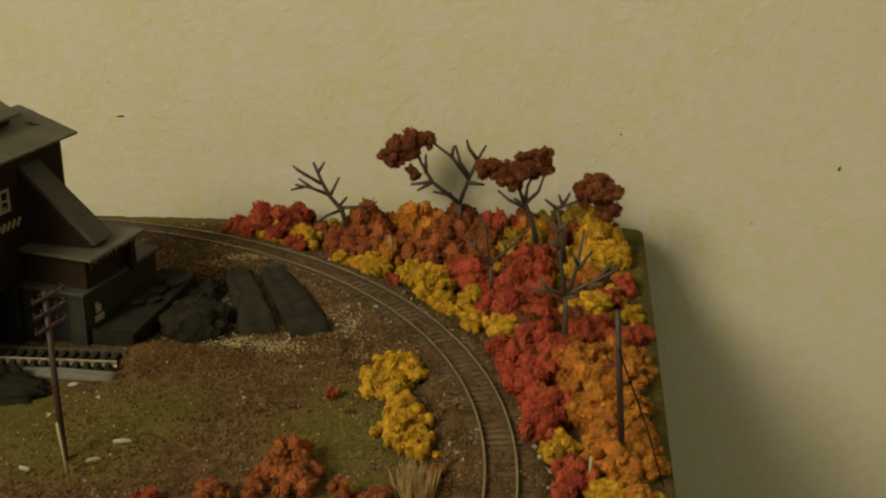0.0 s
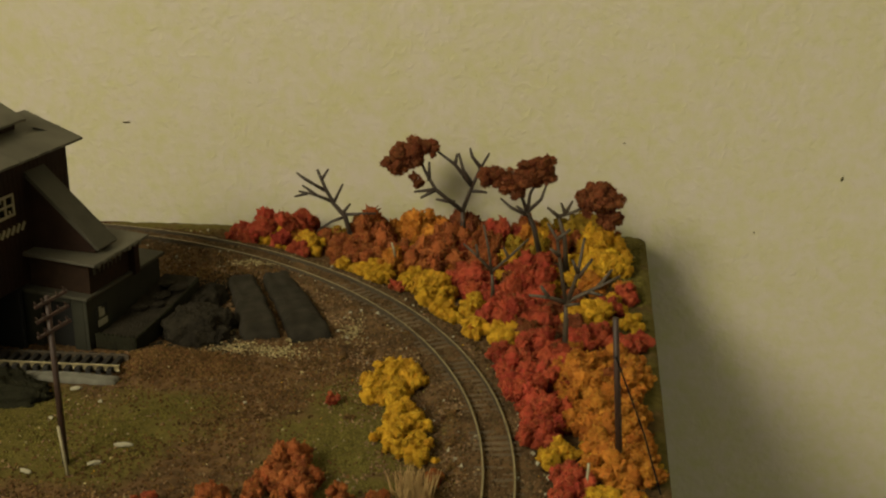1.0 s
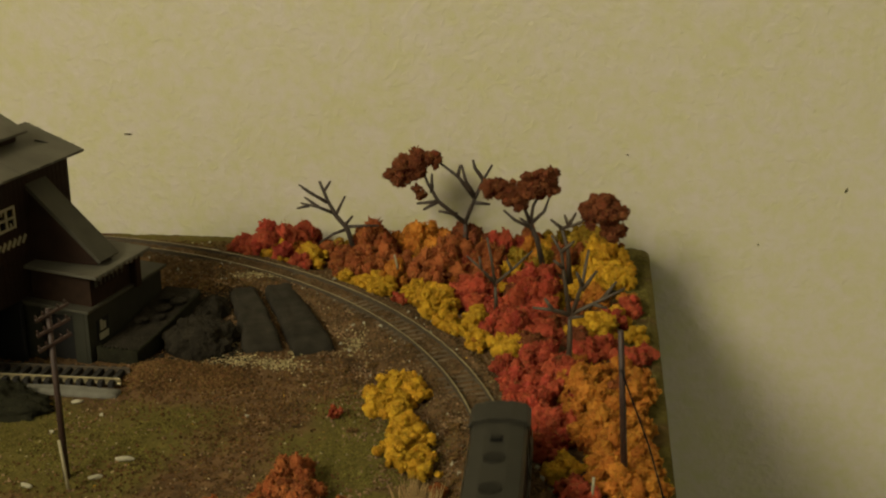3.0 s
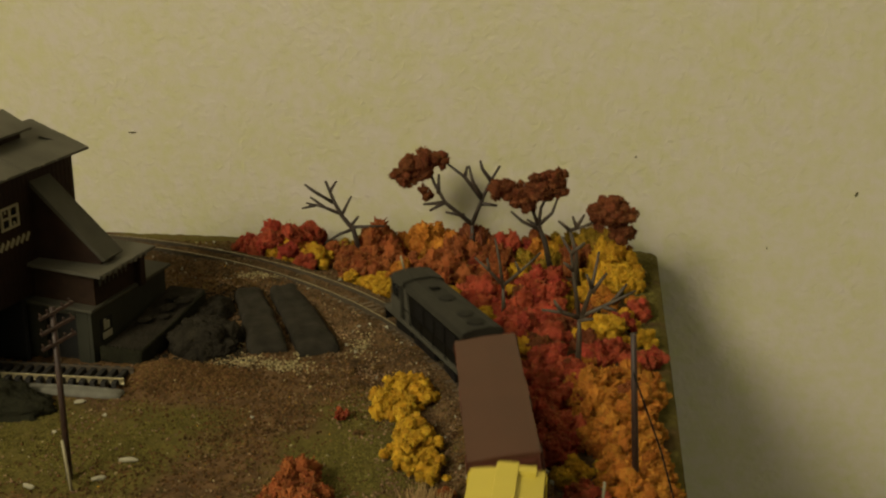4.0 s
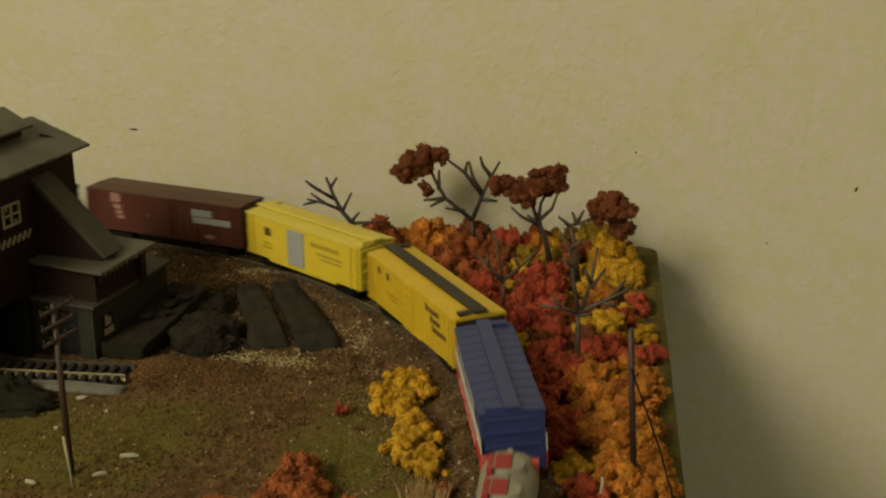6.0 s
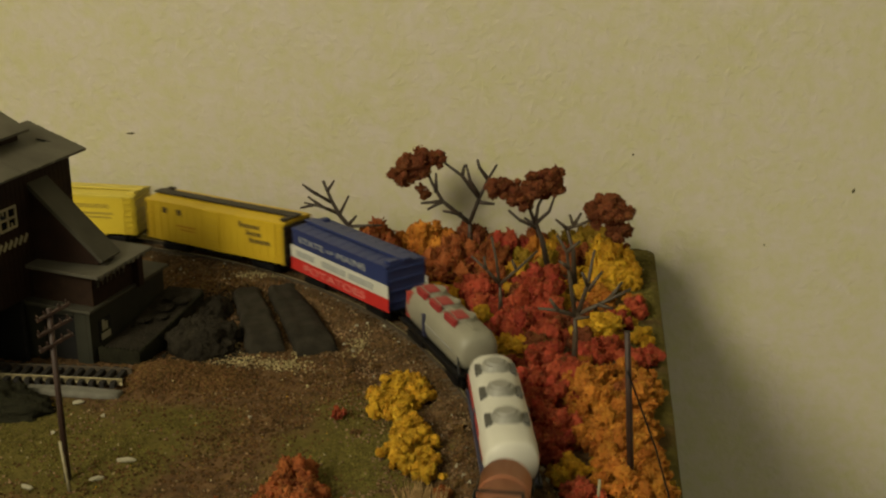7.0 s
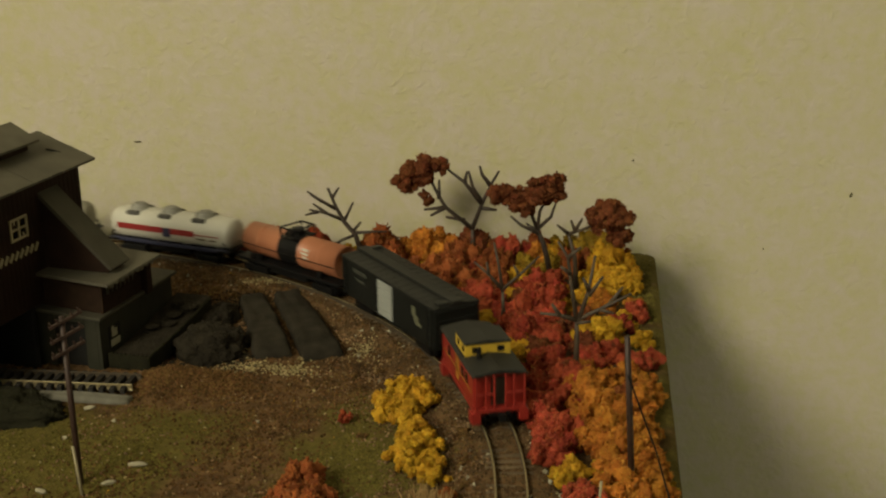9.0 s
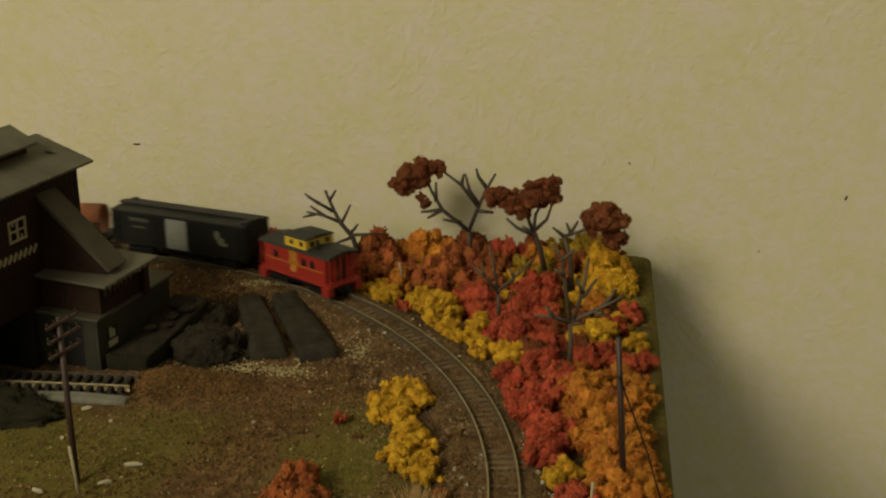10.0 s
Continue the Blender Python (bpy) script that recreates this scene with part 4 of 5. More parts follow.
# ---- loading house ----
def loading_house():
    """Local x runs along the short side towards the coal, y along the eaves away from the siding."""
    t = thing("loading_house", "brown and grey plastic coal loading house with stepped roofs", "building", at=pose(0.084, 0.113, 0, 0, 0, -11))
    mm = 0.001

    def bx(name, mat_, *d, bevel=0.0003, label="", parent=t):
        return part(name, boxes(*[[v * mm for v in q] for q in d], bevel=bevel), mat_, parent, label)

    # tall block over the siding, carried by legs
    bx("tall_wall", M_BROWN, (-66, -24, -52, 28, 24, 74))
    for x in (-62, -28):
        for y in (-49, -34, 24):
            bx("support_leg", M_BROWN, (x - 2, x + 2, y - 2, y + 2, -2, 24))
    # added near-black panels keep lamp light out and paint the space below as shade
    bx("under_shade_panel", M_OPENING, (-66, -64, -51, 27, -2, 24))
    bx("under_shade_panel", M_OPENING, (-63.5, -24.5, -9, -7, -2, 24))
    bx("under_shade_panel", M_OPENING, (-63.5, -30.5, -52, -51, 3, 24))
    # vertical siding boards on the face towards the coal
    board = boxes((-0.0003, 0.00012, -0.00125, 0.00125, 0.0245, 0.0725), bevel=0.00008)
    first = part("siding_board", board, M_BROWN, t)
    first.matrix_local = pose(-0.0239, -0.0505, 0)
    for i in range(1, 30):
        ob = new("siding_board", first.data)
        ob.parent, ob.matrix_local = t, pose(-0.0239, -0.0505 + 0.0027 * i, 0)
    # roof: two slopes with overhang
    for sgn, nm in ((1, "roof"), (-1, "roof")):
        prof = [(-43 * mm, 82.7 * mm), (-43 * mm + sgn * 25.4 * mm, 73.4 * mm), (-43 * mm + sgn * 25.4 * mm, 72.4 * mm), (-43 * mm, 81.4 * mm)]
        part(nm, prism(prof, -56 * mm, 32 * mm, 0.0001, axis="y"), M_GREYROOF, t)
    prof = [(-58 * mm, 83.2 * mm), (-43 * mm, 89.7 * mm), (-31 * mm, 83.5 * mm), (-31 * mm, 82.5 * mm), (-43 * mm, 88.5 * mm), (-58 * mm, 82.2 * mm)]
    part("monitor_roof", prism(prof, -52 * mm, 16 * mm, 0.0001, axis="y"), M_GREYROOF, t)
    bx("monitor_wall", M_BROWN, (-54, -34.5, -49, 13.5, 76, 83.6))
    for y in (-30, -8):
        prof = [(-42 * mm, 82.55 * mm), (-18.2 * mm, 73.85 * mm), (-18.2 * mm, 73.5 * mm), (-42 * mm, 82.2 * mm)]
        part("roof_seam", prism(prof, (y - 0.3) * mm, (y + 0.3) * mm, 0, axis="y"), M_GREYROOF, t)
    # near-black strip laid on the roof; its colour is the slot's shaded inside
    slot = part("slot_shade", boxes((-0.0029, 0.0005, -0.0004, 0.0004, -0.0002, 0.0003), (-0.0003, 0.0027, 0.0001, 0.0010, -0.0002, 0.0003)), M_OPENING, t, "narrow near-black strip on the roof, a slot's shade as colour")
    slot.matrix_local = pose(-0.0292, 0.0218, 0.0777, 0, 20.1, 45)
    # window and the pale dashes under it
    w = bx("window", M_WINDOW, (-24.2, -23.6, -17.2, -8.0, 53.0, 60.4))
    for d in ((-23.7, -22.9, -17.8, -16.8, 52.4, 61.0), (-23.7, -22.9, -8.4, -7.4, 52.4, 61.0), (-23.7, -22.9, -17.0, -8.2, 52.4, 53.4), (-23.7, -22.9, -17.0, -8.2, 60.0, 61.0)):
        bx("window_frame", M_PALE, d, parent=w)
    for d in ((-23.6, -23.0, -13.1, -12.1, 53.0, 60.4), (-23.6, -23.0, -17.2, -8.0, 56.3, 57.1), (-23.6, -23.0, -15.4, -14.8, 58.6, 60.4), (-23.6, -23.0, -10.6, -10.0, 53.0, 54.8)):
        bx("mullion", M_PALE, d, bevel=0.0001, parent=w)
    plate = bx("name_strip", M_BROWN, (-24.0, -23.2, -26.5, -1.5, 45.4, 48.8))
    for i in range(8):
        bar = part("dash", boxes((-0.0002, 0.0002, -0.0007, 0.0007, -0.0018, 0.0018), bevel=0.0001), M_PALE, plate, "cream dash")
        bar.matrix_local = pose(-0.0231, -0.0250 + 0.00305 * i, 0.0471, -38)
    rng = random.Random(9)
    for k in range(22):
        y, s = rng.uniform(-40, 31), rng.uniform(0.2, 0.5)
        chip = part("roof_chip", boxes((-s * mm, s * mm, -1.6 * s * mm, 1.6 * s * mm, -0.0005, 0.0003), bevel=0.0002), M_GREYROOF, t)
        chip.matrix_local = pose(-0.0177, y * mm, 0.0731, rng.uniform(-15, 15), 24, rng.uniform(-40, 40))
    for k in range(12):
        x, s = rng.uniform(-42, -19), rng.uniform(0.15, 0.32)
        chip = part("roof_chip", boxes((-1.5 * s * mm, 1.5 * s * mm, -s * mm, s * mm, -0.0005, 0.0003), bevel=0.0002), M_GREYROOF, t)
        chip.matrix_local = pose(x * mm, 0.0319, 0.0733 + (-17.6 - x) * 0.000366, rng.uniform(-15, 15), 24, rng.uniform(-40, 40))
    # chute: wedge with a steep roof, running slightly askew
    prof = [(-24.6 * mm, 64.6 * mm), (0.8 * mm, 37.4 * mm), (0.8 * mm, 35.6 * mm), (-24.6 * mm, 35.6 * mm)]
    chute = [part("chute_wall", prism(prof, 2.4 * mm, 13.0 * mm, 0.0001, axis="y"), M_BROWN, t)]
    prof = [(-25.4 * mm, 68.4 * mm), (3.2 * mm, 37.6 * mm), (2.2 * mm, 36.6 * mm), (-25.4 * mm, 66.2 * mm)]
    chute.append(part("chute_roof", prism(prof, 1.2 * mm, 14.0 * mm, 0.0001, axis="y"), M_DARKROOF, t))
    for ob in chute:
        for v in ob.data.vertices:
            v.co.y += 0.14 * (v.co.x + 24 * mm)
    # middle step
    prof = [(-30 * mm, 37.2 * mm), (7.2 * mm, 35.0 * mm), (7.2 * mm, 33.8 * mm), (-30 * mm, 35.8 * mm)]
    part("middle_roof", prism(prof, -5.2 * mm, 34 * mm, 0.0002, axis="y"), M_GREYROOF, t)
    for i in range(9):
        bx("eave_tooth", M_GREYROOF, (6.8, 7.6, -3.8 + 3.6 * i + (i % 3) * 0.5, -1.6 + 3.6 * i, 33.2 + 0.3 * (i % 2), 34.6), bevel=0.0001)
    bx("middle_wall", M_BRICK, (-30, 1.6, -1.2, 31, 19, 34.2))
    bx("corner_post", M_BROWN, (1.2, 4.4, 26.6, 30.4, 20, 34.0))
    bx("louvre", M_DARKROOF, (1.4, 2.2, 1.6, 20.5, 28.2, 33.0), label="weathered grey louvre under the eave")
    for i in range(6):
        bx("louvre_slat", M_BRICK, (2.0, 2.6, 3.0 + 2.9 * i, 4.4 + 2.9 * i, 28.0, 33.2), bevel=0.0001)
    # low step
    prof = [(-32 * mm, 23.0 * mm), (3.0 * mm, 21.4 * mm), (3.1 * mm, 20.2 * mm), (-32 * mm, 21.6 * mm)]
    part("low_roof", prism(prof, -6.2 * mm, 52 * mm, 0.0002, axis="y"), M_DARKROOF, t)
    bx("low_wall", M_WALLGREY, (-0.4, 1.2, -4.2, 50, -2, 20.8))
    bx("low_wall", M_WALLGREY, (-32, -30, -4.2, 50, -2, 21.0))
    bx("low_wall", M_WALLGREY, (-30, -0.4, 48, 50, -2, 21.0))
    bx("low_front", M_WALLGREY, (-5.5, -0.4, -4.2, -2.4, -2, 20.8), (-30, -19, -4.2, -2.4, -2, 21.0), (-19, -5.5, -4.2, -2.4, 18, 20.8))
    # near-black sheets behind the low opening give its shaded inside as colour
    bx("inner_shade_panel", M_OPENING, (-30, -0.4, -2.0, -1.2, -2, 20.6))
    bx("inner_shade_panel", M_OPENING, (-29, 0.0, 14, 16, -2, 20))
    sign = bx("wall_sign", M_OPENING, (0.8, 1.5, 1.2, 9.4, 6.0, 15.0), label="dark sign with illegible white marks")
    for d in ((1.3, 1.8, 3.0, 4.6, 10.4, 14.6), (1.3, 1.8, 2.0, 8.2, 6.8, 9.4), (1.3, 1.8, 5.0, 6.6, 10.4, 13.4)):
        bx("sign_mark", M_WHITE, d, bevel=0.0001, parent=sign)


loading_house()


# ---- poles ----
def pole(x, y, top, arms, label):
    t = thing("utility_pole", label, "utility pole", "utility poles", at=pose(x, y, -0.002))
    tx, ty, tz = top
    bm = bmesh.new()
    tube(bm, [(0, 0, 0), (tx / 2, ty / 2, tz / 2), (tx, ty, tz)], [0.0011, 0.001, 0.0009], 10)
    part("shaft", bm, M_POLE, t, smooth=True)
    for k in range(arms):
        f = 1 - 0.02 - 0.085 * k
        c = Vector((tx * f, ty * f, tz * f))
        arm = part("crossarm", boxes((-0.0006, 0.0006, -0.0056, 0.0056, -0.0005, 0.0005), bevel=0.0002), M_POLE, t)
        arm.matrix_local = Matrix.Translation(c + Vector((0.0012, 0, 0))) @ pose(0, 0, 0, 20, 0, -52)
        for d in (-0.0048, -0.0024, 0.0024, 0.0048):
            ins = part("insulator", can(0, d, 0.0004, 0.0018, 0.00045, 0.0003, 8), M_POLE, arm)
    return t


pole(0.1105, 0.0215, (-0.0030, 0.006, 0.0555), 3, "dark red-brown utility pole with three crossarms, leaning")
pr = pole(0.2832, 0.027, (-0.0035, -0.0065, 0.058), 0, "plain dark brown utility pole among orange bushes")
part("guy_wire", rods([(-0.003, -0.006, 0.046), (0.006, -0.006, 0.022), (0.0125, -0.006, 0.0)], r=0.0003), M_BLACK, pr, "thin dark guy wire")


def stake(x, y, lean, h, z=0.0):
    bm = bmesh.new()
    tube(bm, [(0, 0, -0.001), (lean / 2, 0, h / 2), (lean, 0, h)], [0.00055, 0.0005, 0.00045], 8)
    ob = part("white_stake", bm, M_PALE, smooth=True)
    ob.matrix_world = pose(x, y, z)
    tagged(ob, "short white plastic stake stuck in the ground", "stake", "white stakes")


for row in ((0.1145, 0.0135, -0.0015, 0.0165), (0.273, 0.0175, 0.0005, 0.011), (0.3005, 0.005, 0, 0.012), (0.187, 0.205, -0.0015, 0.0055, 0.009)):
    if row[0] < X1:
        stake(*row)

# ---- train ----
TRUCKS = {}


def truck(car, x, label=""):
    """A two-axle truck: side frames, bolster, four wheels."""
    t = part("truck", boxes((-0.0070, 0.0070, -0.0072, -0.0058, 0.0012, 0.0042), (-0.0070, 0.0070, 0.0058, 0.0072, 0.0012, 0.0042), (-0.0022, 0.0022, -0.006, 0.006, 0.0025, 0.0055), bevel=0.0004), M_BLACK, car)
    t.location = (x, 0, 0)
    for dx in (-0.0052, 0.0052):
        for dy in (-0.0047, 0.0047):
            bm = bmesh.new()
            bmesh.ops.create_cone(bm, cap_ends=True, segments=14, radius1=0.0026, radius2=0.0026, depth=0.0012, matrix=pose(dx, dy, 0.0026, 90))
            part("wheel", bm, M_BLACK, t)
    return t


def car_base(name, label, half, width=0.019, reach=None):
    """Empty on the rail head, underframe, two trucks, two couplers. half: half the body's length."""
    car = thing(name, label, "train car" if name != "locomotive" else "locomotive", "train cars")
    w = width / 2
    part("underframe", boxes((-half, half, -w * 0.42, w * 0.42, 0.0045, 0.0066), (-half * 0.35, half * 0.35, -w * 0.7, w * 0.7, 0.0030, 0.0062), bevel=0.0004), M_BLACK, car)
    for sgn in (-1, 1):
        part("coupler", boxes((sgn * half - 0.001, sgn * (half + 0.0034) + 0.0, -0.0012, 0.0012, 0.0036, 0.0060), bevel=0.0004), M_BLACK, car)
    b = reach or half * 0.66
    trucks = [truck(car, b), truck(car, -b)]
    return car, trucks, b


def bars(car, rows, material, w, label="illegible lettering"):
    """Small plain bars on both sides: (x0, x1, z0, z1) in millimetres, as seen from the left side."""
    mm = 0.001
    for x0, x1, z0, z1 in rows:
        for sgn in (1, -1):
            part("lettering_bar", boxes((sgn * x0 * mm, sgn * x1 * mm, sgn * w, sgn * (w + 0.00022), z0 * mm, z1 * mm)), material, car, label)


def words(car, text, x0, x1, z0, z1, w, material, label):
    """Words on both sides between x0 (towards the front) and x1, in millimetres."""
    mm = 0.001
    curve = bpy.data.curves.new("lettering", "FONT")
    curve.body, curve.size, curve.extrude = text, 1.0, 0.05
    holder = bpy.data.objects.new("lettering", curve)
    flat = bpy.data.meshes.new_from_object(holder)
    bpy.data.objects.remove(holder)
    xs, ys = [v.co.x for v in flat.vertices], [v.co.y for v in flat.vertices]
    for sgn in (1, -1):
        me = flat.copy()
        for v in me.vertices:
            u, h = (v.co.x - min(xs)) / (max(xs) - min(xs)), (v.co.y - min(ys)) / (max(ys) - min(ys))
            x = x0 + (x1 - x0) * u if sgn > 0 else x1 + (x0 - x1) * u
            v.co = (x * mm, sgn * (w + 0.0001 + 0.002 * v.co.z), (z0 + (z1 - z0) * h) * mm)
        me.materials.clear()
        me.materials.append(material)
        ob = new("lettering", me)
        ob.parent, ob["label"] = car, label


def ladder(car, x, w, z0, z1, material, side):
    lines = [[(x - 0.0018, side * w, z0), (x - 0.0018, side * w, z1)], [(x + 0.0018, side * w, z0), (x + 0.0018, side * w, z1)]]
    k = z0 + 0.001
    while k < z1:
        lines.append([(x - 0.0018, side * w, k), (x + 0.0018, side * w, k)])
        k += 0.0028
    part("ladder", rods(*lines, r=0.00022, sides=5), material, car)


def boxcar(name, label, half, body, roof, end, top=0.0244, peak=0.0010, width=0.0192, walk_material=None, ribs=0, sill=0.0060, wide_walk=0.0045, roof_ribs=0, ladders=True):
    car, trucks, b = car_base(name, label, half, width)
    w = width / 2
    part("body", boxes((-half + 0.0003, half - 0.0003, -w, w, sill, top), bevel=0.0004), body, car)
    part("roof", prism([(-w - 0.0003, top - 0.0008), (-w - 0.0003, top + 0.0003), (0, top + peak + 0.0003), (w + 0.0003, top + 0.0003), (w + 0.0003, top - 0.0008)], -half - 0.0003, half + 0.0003, 0.0002), roof, car)
    for sgn in (-1, 1):
        part("end_panel", boxes((sgn * half - 0.0003, sgn * half + 0.0004, -w * 0.97, w * 0.97, sill, top - 0.001), bevel=0.0002), end, car)
        for k in range(4):
            z = sill + 0.003 + k * 0.0044
            part("end_rib", boxes((sgn * (half + 0.0002), sgn * (half + 0.0009), -w * 0.85, w * 0.85, z, z + 0.0011), bevel=0.0003), end, car)
        for side in (1, -1) if ladders else ():
            ladder(car, sgn * (half - 0.003), w + 0.0006, sill, top, body, side)
    if walk_material:
        part("roofwalk", boxes((-half - 0.001, half + 0.001, -wide_walk / 2, wide_walk / 2, top + peak + 0.0004, top + peak + 0.0013), bevel=0.0002), walk_material, car)
        part("roofwalk_end", boxes((-half + 0.0002, -half + 0.0035, 0.0, w * 0.8, top + peak - 0.0004, top + peak + 0.0010), bevel=0.0002), walk_material, car)
        part("roofwalk_end", boxes((half - 0.0035, half - 0.0002, -w * 0.8, 0.0, top + peak - 0.0004, top + peak + 0.0010), bevel=0.0002), walk_material, car)
    for k in range(roof_ribs):
        x = -half + (k + 0.5) * 2 * half / roof_ribs
        part("roof_rib", prism([(-w, top + 0.0002), (-w, top + 0.00048), (0, top + peak + 0.00048), (w, top + 0.00048), (w, top + 0.0002), (0, top + peak + 0.0002)], x - 0.0003, x + 0.0003), roof, car)
    for k in range(ribs):
        x = -half + 0.004 + k * (2 * half - 0.008) / (ribs - 1)
        for sgn in (-1, 1):
            part("side_rib", boxes((x - 0.00025, x + 0.00025, sgn * w, sgn * (w + 0.00025), sill + 0.001, top - 0.001)), body, car)
    return car, trucks, b, w


def door(car, x0, x1, w, z0, z1, material, track_material, label="", both=True):
    for sgn in ((1, -1) if both else (1,)):
        d = part("door", boxes((sgn * x0, sgn * x1, sgn * (w - 0.0002), sgn * (w + 0.0006), z0, z1), bevel=0.0002), material, car, label)
        for k in range(1, 5):
            z = z0 + (z1 - z0) * k / 5
            part("door_rib", boxes((sgn * (x0 + 0.0004), sgn * (x1 - 0.0004), sgn * (w + 0.0005), sgn * (w + 0.00085), z - 0.0002, z + 0.0002)), material, d)
        part("door_track", boxes((sgn * (2 * x0 - x1), sgn * x1, sgn * (w - 0.0001), sgn * (w + 0.0007), z0 - 0.0009, z0 - 0.0003)), track_material, car)


TRAIN = []  # thing, trucks, half distance of the trucks, place of its middle behind the train's head


def locomotive():
    h = 0.0400
    car, trucks, b = car_base("locomotive", "black diesel locomotive with dark grey roof and sill", h, 0.018, 0.024)
    part("sill", boxes((-h, h, -0.0088, 0.0088, 0.0062, 0.0080), bevel=0.0003), M_LOCOBAND, car)
    part("hood", boxes((-h + 0.003, 0.0215, -0.0079, 0.0079, 0.0078, 0.0210), bevel=0.0008), M_LOCO, car)
    part("hood_roof", prism([(-0.0084, 0.0200), (-0.0074, 0.0220), (-0.0035, 0.0231), (0.0035, 0.0231), (0.0074, 0.0220), (0.0084, 0.0200)], -h + 0.0026, 0.0215, 0.0002), M_LOCOGREY, car)
    cab = part("cab", boxes((0.0205, 0.0325, -0.0088, 0.0088, 0.0078, 0.0216), bevel=0.0006), M_LOCOGREY, car)
    part("cab_roof", prism([(-0.0092, 0.0210), (-0.0078, 0.0228), (-0.0035, 0.0238), (0.0035, 0.0238), (0.0078, 0.0228), (0.0092, 0.0210)], 0.0200, 0.0334, 0.0002), M_LOCOGREY, car)
    for sgn in (-1, 1):
        part("window", boxes((0.0235, 0.0295, sgn * 0.0086, sgn * 0.0091, 0.0158, 0.0206), bevel=0.0002), M_WINDOW, cab)
        part("windscreen", boxes((0.0322, 0.0328, sgn * 0.0012, sgn * 0.0070, 0.0172, 0.0208), bevel=0.0002), M_WINDOW, cab)
        part("grey_band", prism([(0.0120, 0.0078), (0.0175, 0.0078), (0.0204, 0.0205), (0.0172, 0.0205)], sgn * 0.0076, sgn * 0.0083, 0.0001, axis="y"), M_LOCOBAND, car, "grey band slanting down the hood")
        part("cab_panel", boxes((0.0215, 0.0318, sgn * 0.0086, sgn * 0.0091, 0.0082, 0.0150), bevel=0.0002), M_LOCOBAND, cab, "grey lower cab side")
        for k in range(4):
            x = -0.032 + 0.0105 * k
            part("grille", boxes((x, x + 0.008, sgn * 0.0078, sgn * 0.0082, 0.0130, 0.0188), bevel=0.0002), M_BLACK, car)
        part("handrail", rods([(-h + 0.002, sgn * 0.0087, 0.0130), (0.020, sgn * 0.0087, 0.0130)], *[[(x, sgn * 0.0087, 0.0078), (x, sgn * 0.0087, 0.0130)] for x in (-0.036, -0.024, -0.012, 0.0, 0.012)], r=0.0002), M_LOCO, car)
        part("fuel_tank", boxes((-0.011, 0.011, sgn * 0.001, sgn * 0.0078, 0.0018, 0.0062), bevel=0.0007), M_BLACK, car)
        part("pilot", boxes((sgn * h, sgn * (h + 0.0012), -0.0086, 0.0086, 0.0016, 0.0080), bevel=0.0003), M_LOCO, car)
    part("nose", boxes((0.0320, 0.0372, -0.0066, 0.0066, 0.0078, 0.0170), bevel=0.0009), M_LOCO, car)
    for x in (-0.031, -0.022, -0.004):
        part("roof_fan", can(x, 0, 0.0228, 0.0234, 0.0034, 0.0032), M_LOCO, car)
    part("exhaust_stack", boxes((0.0065, 0.0095, -0.0018, 0.0018, 0.0227, 0.0240), bevel=0.0003), M_LOCO, car)
    part("headlight", boxes((0.0330, 0.0338, -0.0016, 0.0016, 0.0210, 0.0226), bevel=0.0003), M_LOCOGREY, car)
    return car, trucks, b


def oxide_boxcar():
    car, tr, b, w = boxcar("boxcar", "oxide red boxcar with smooth roof and white markings", 0.0435, M_BOXRED, M_BOXROOF, M_BOXRED, top=0.0250, peak=0.0004, ribs=21, width=0.0196)
    door(car, -0.0055, 0.0075, w, 0.0072, 0.0252, M_BOXRED, M_BOXRED)
    bars(car, [(-28.5, -17, 18.6, 21.8), (-38.5, -17.5, 15.4, 18.2)], M_DOORGREY, w + 0.0002, "white block emblem")
    bars(car, [(23.5, 29, 20.2, 24.4), (23.0, 27.6, 17.0, 19.2), (22.5, 26.5, 14.4, 16.4), (22, 26.0, 12.4, 14.0), (3.5, 8.5, 15.0, 16.2), (-29, -24, 8.8, 10.6)], mat("faded_pink_marking", (0.30, 0.17, 0.13), (0.2, 0.09, 0.07), 300, 0.6, 0), w + 0.0002)
    return car, tr, b


def lemon_reefer():
    car, tr, b, w = boxcar("boxcar", "lemon yellow refrigerator car with grey door", 0.0366, M_CARYEL, M_CARYELROOF, M_CARYEL, walk_material=M_CARYELROOF, wide_walk=0.0058)
    door(car, -0.0020, 0.0085, w, 0.0072, 0.0228, M_DOORGREY, M_CARYEL, "grey panelled door")
    bars(car, [(20.0, 24.0, 16.6, 20.2)], M_LETTER, w, "small dark emblem")
    bars(car, [(-8.0 - 2.0 * k, -6.7 - 2.0 * k, 18.4, 20.4) for k in range(9)] + [(-26, -10, 15.4, 16.4), (-25, -12, 13.6, 14.4), (20, 25, 12.5, 13.4), (19, 26, 10.8, 11.6)], mat("olive_lettering", (0.34, 0.25, 0.03), (0.25, 0.18, 0.02), 300, 0.6, 0), w)
    part("sill", boxes((-0.022, 0.022, -w, w, 0.0050, 0.0062), bevel=0.0003), M_CARYEL, car)
    return car, tr, b


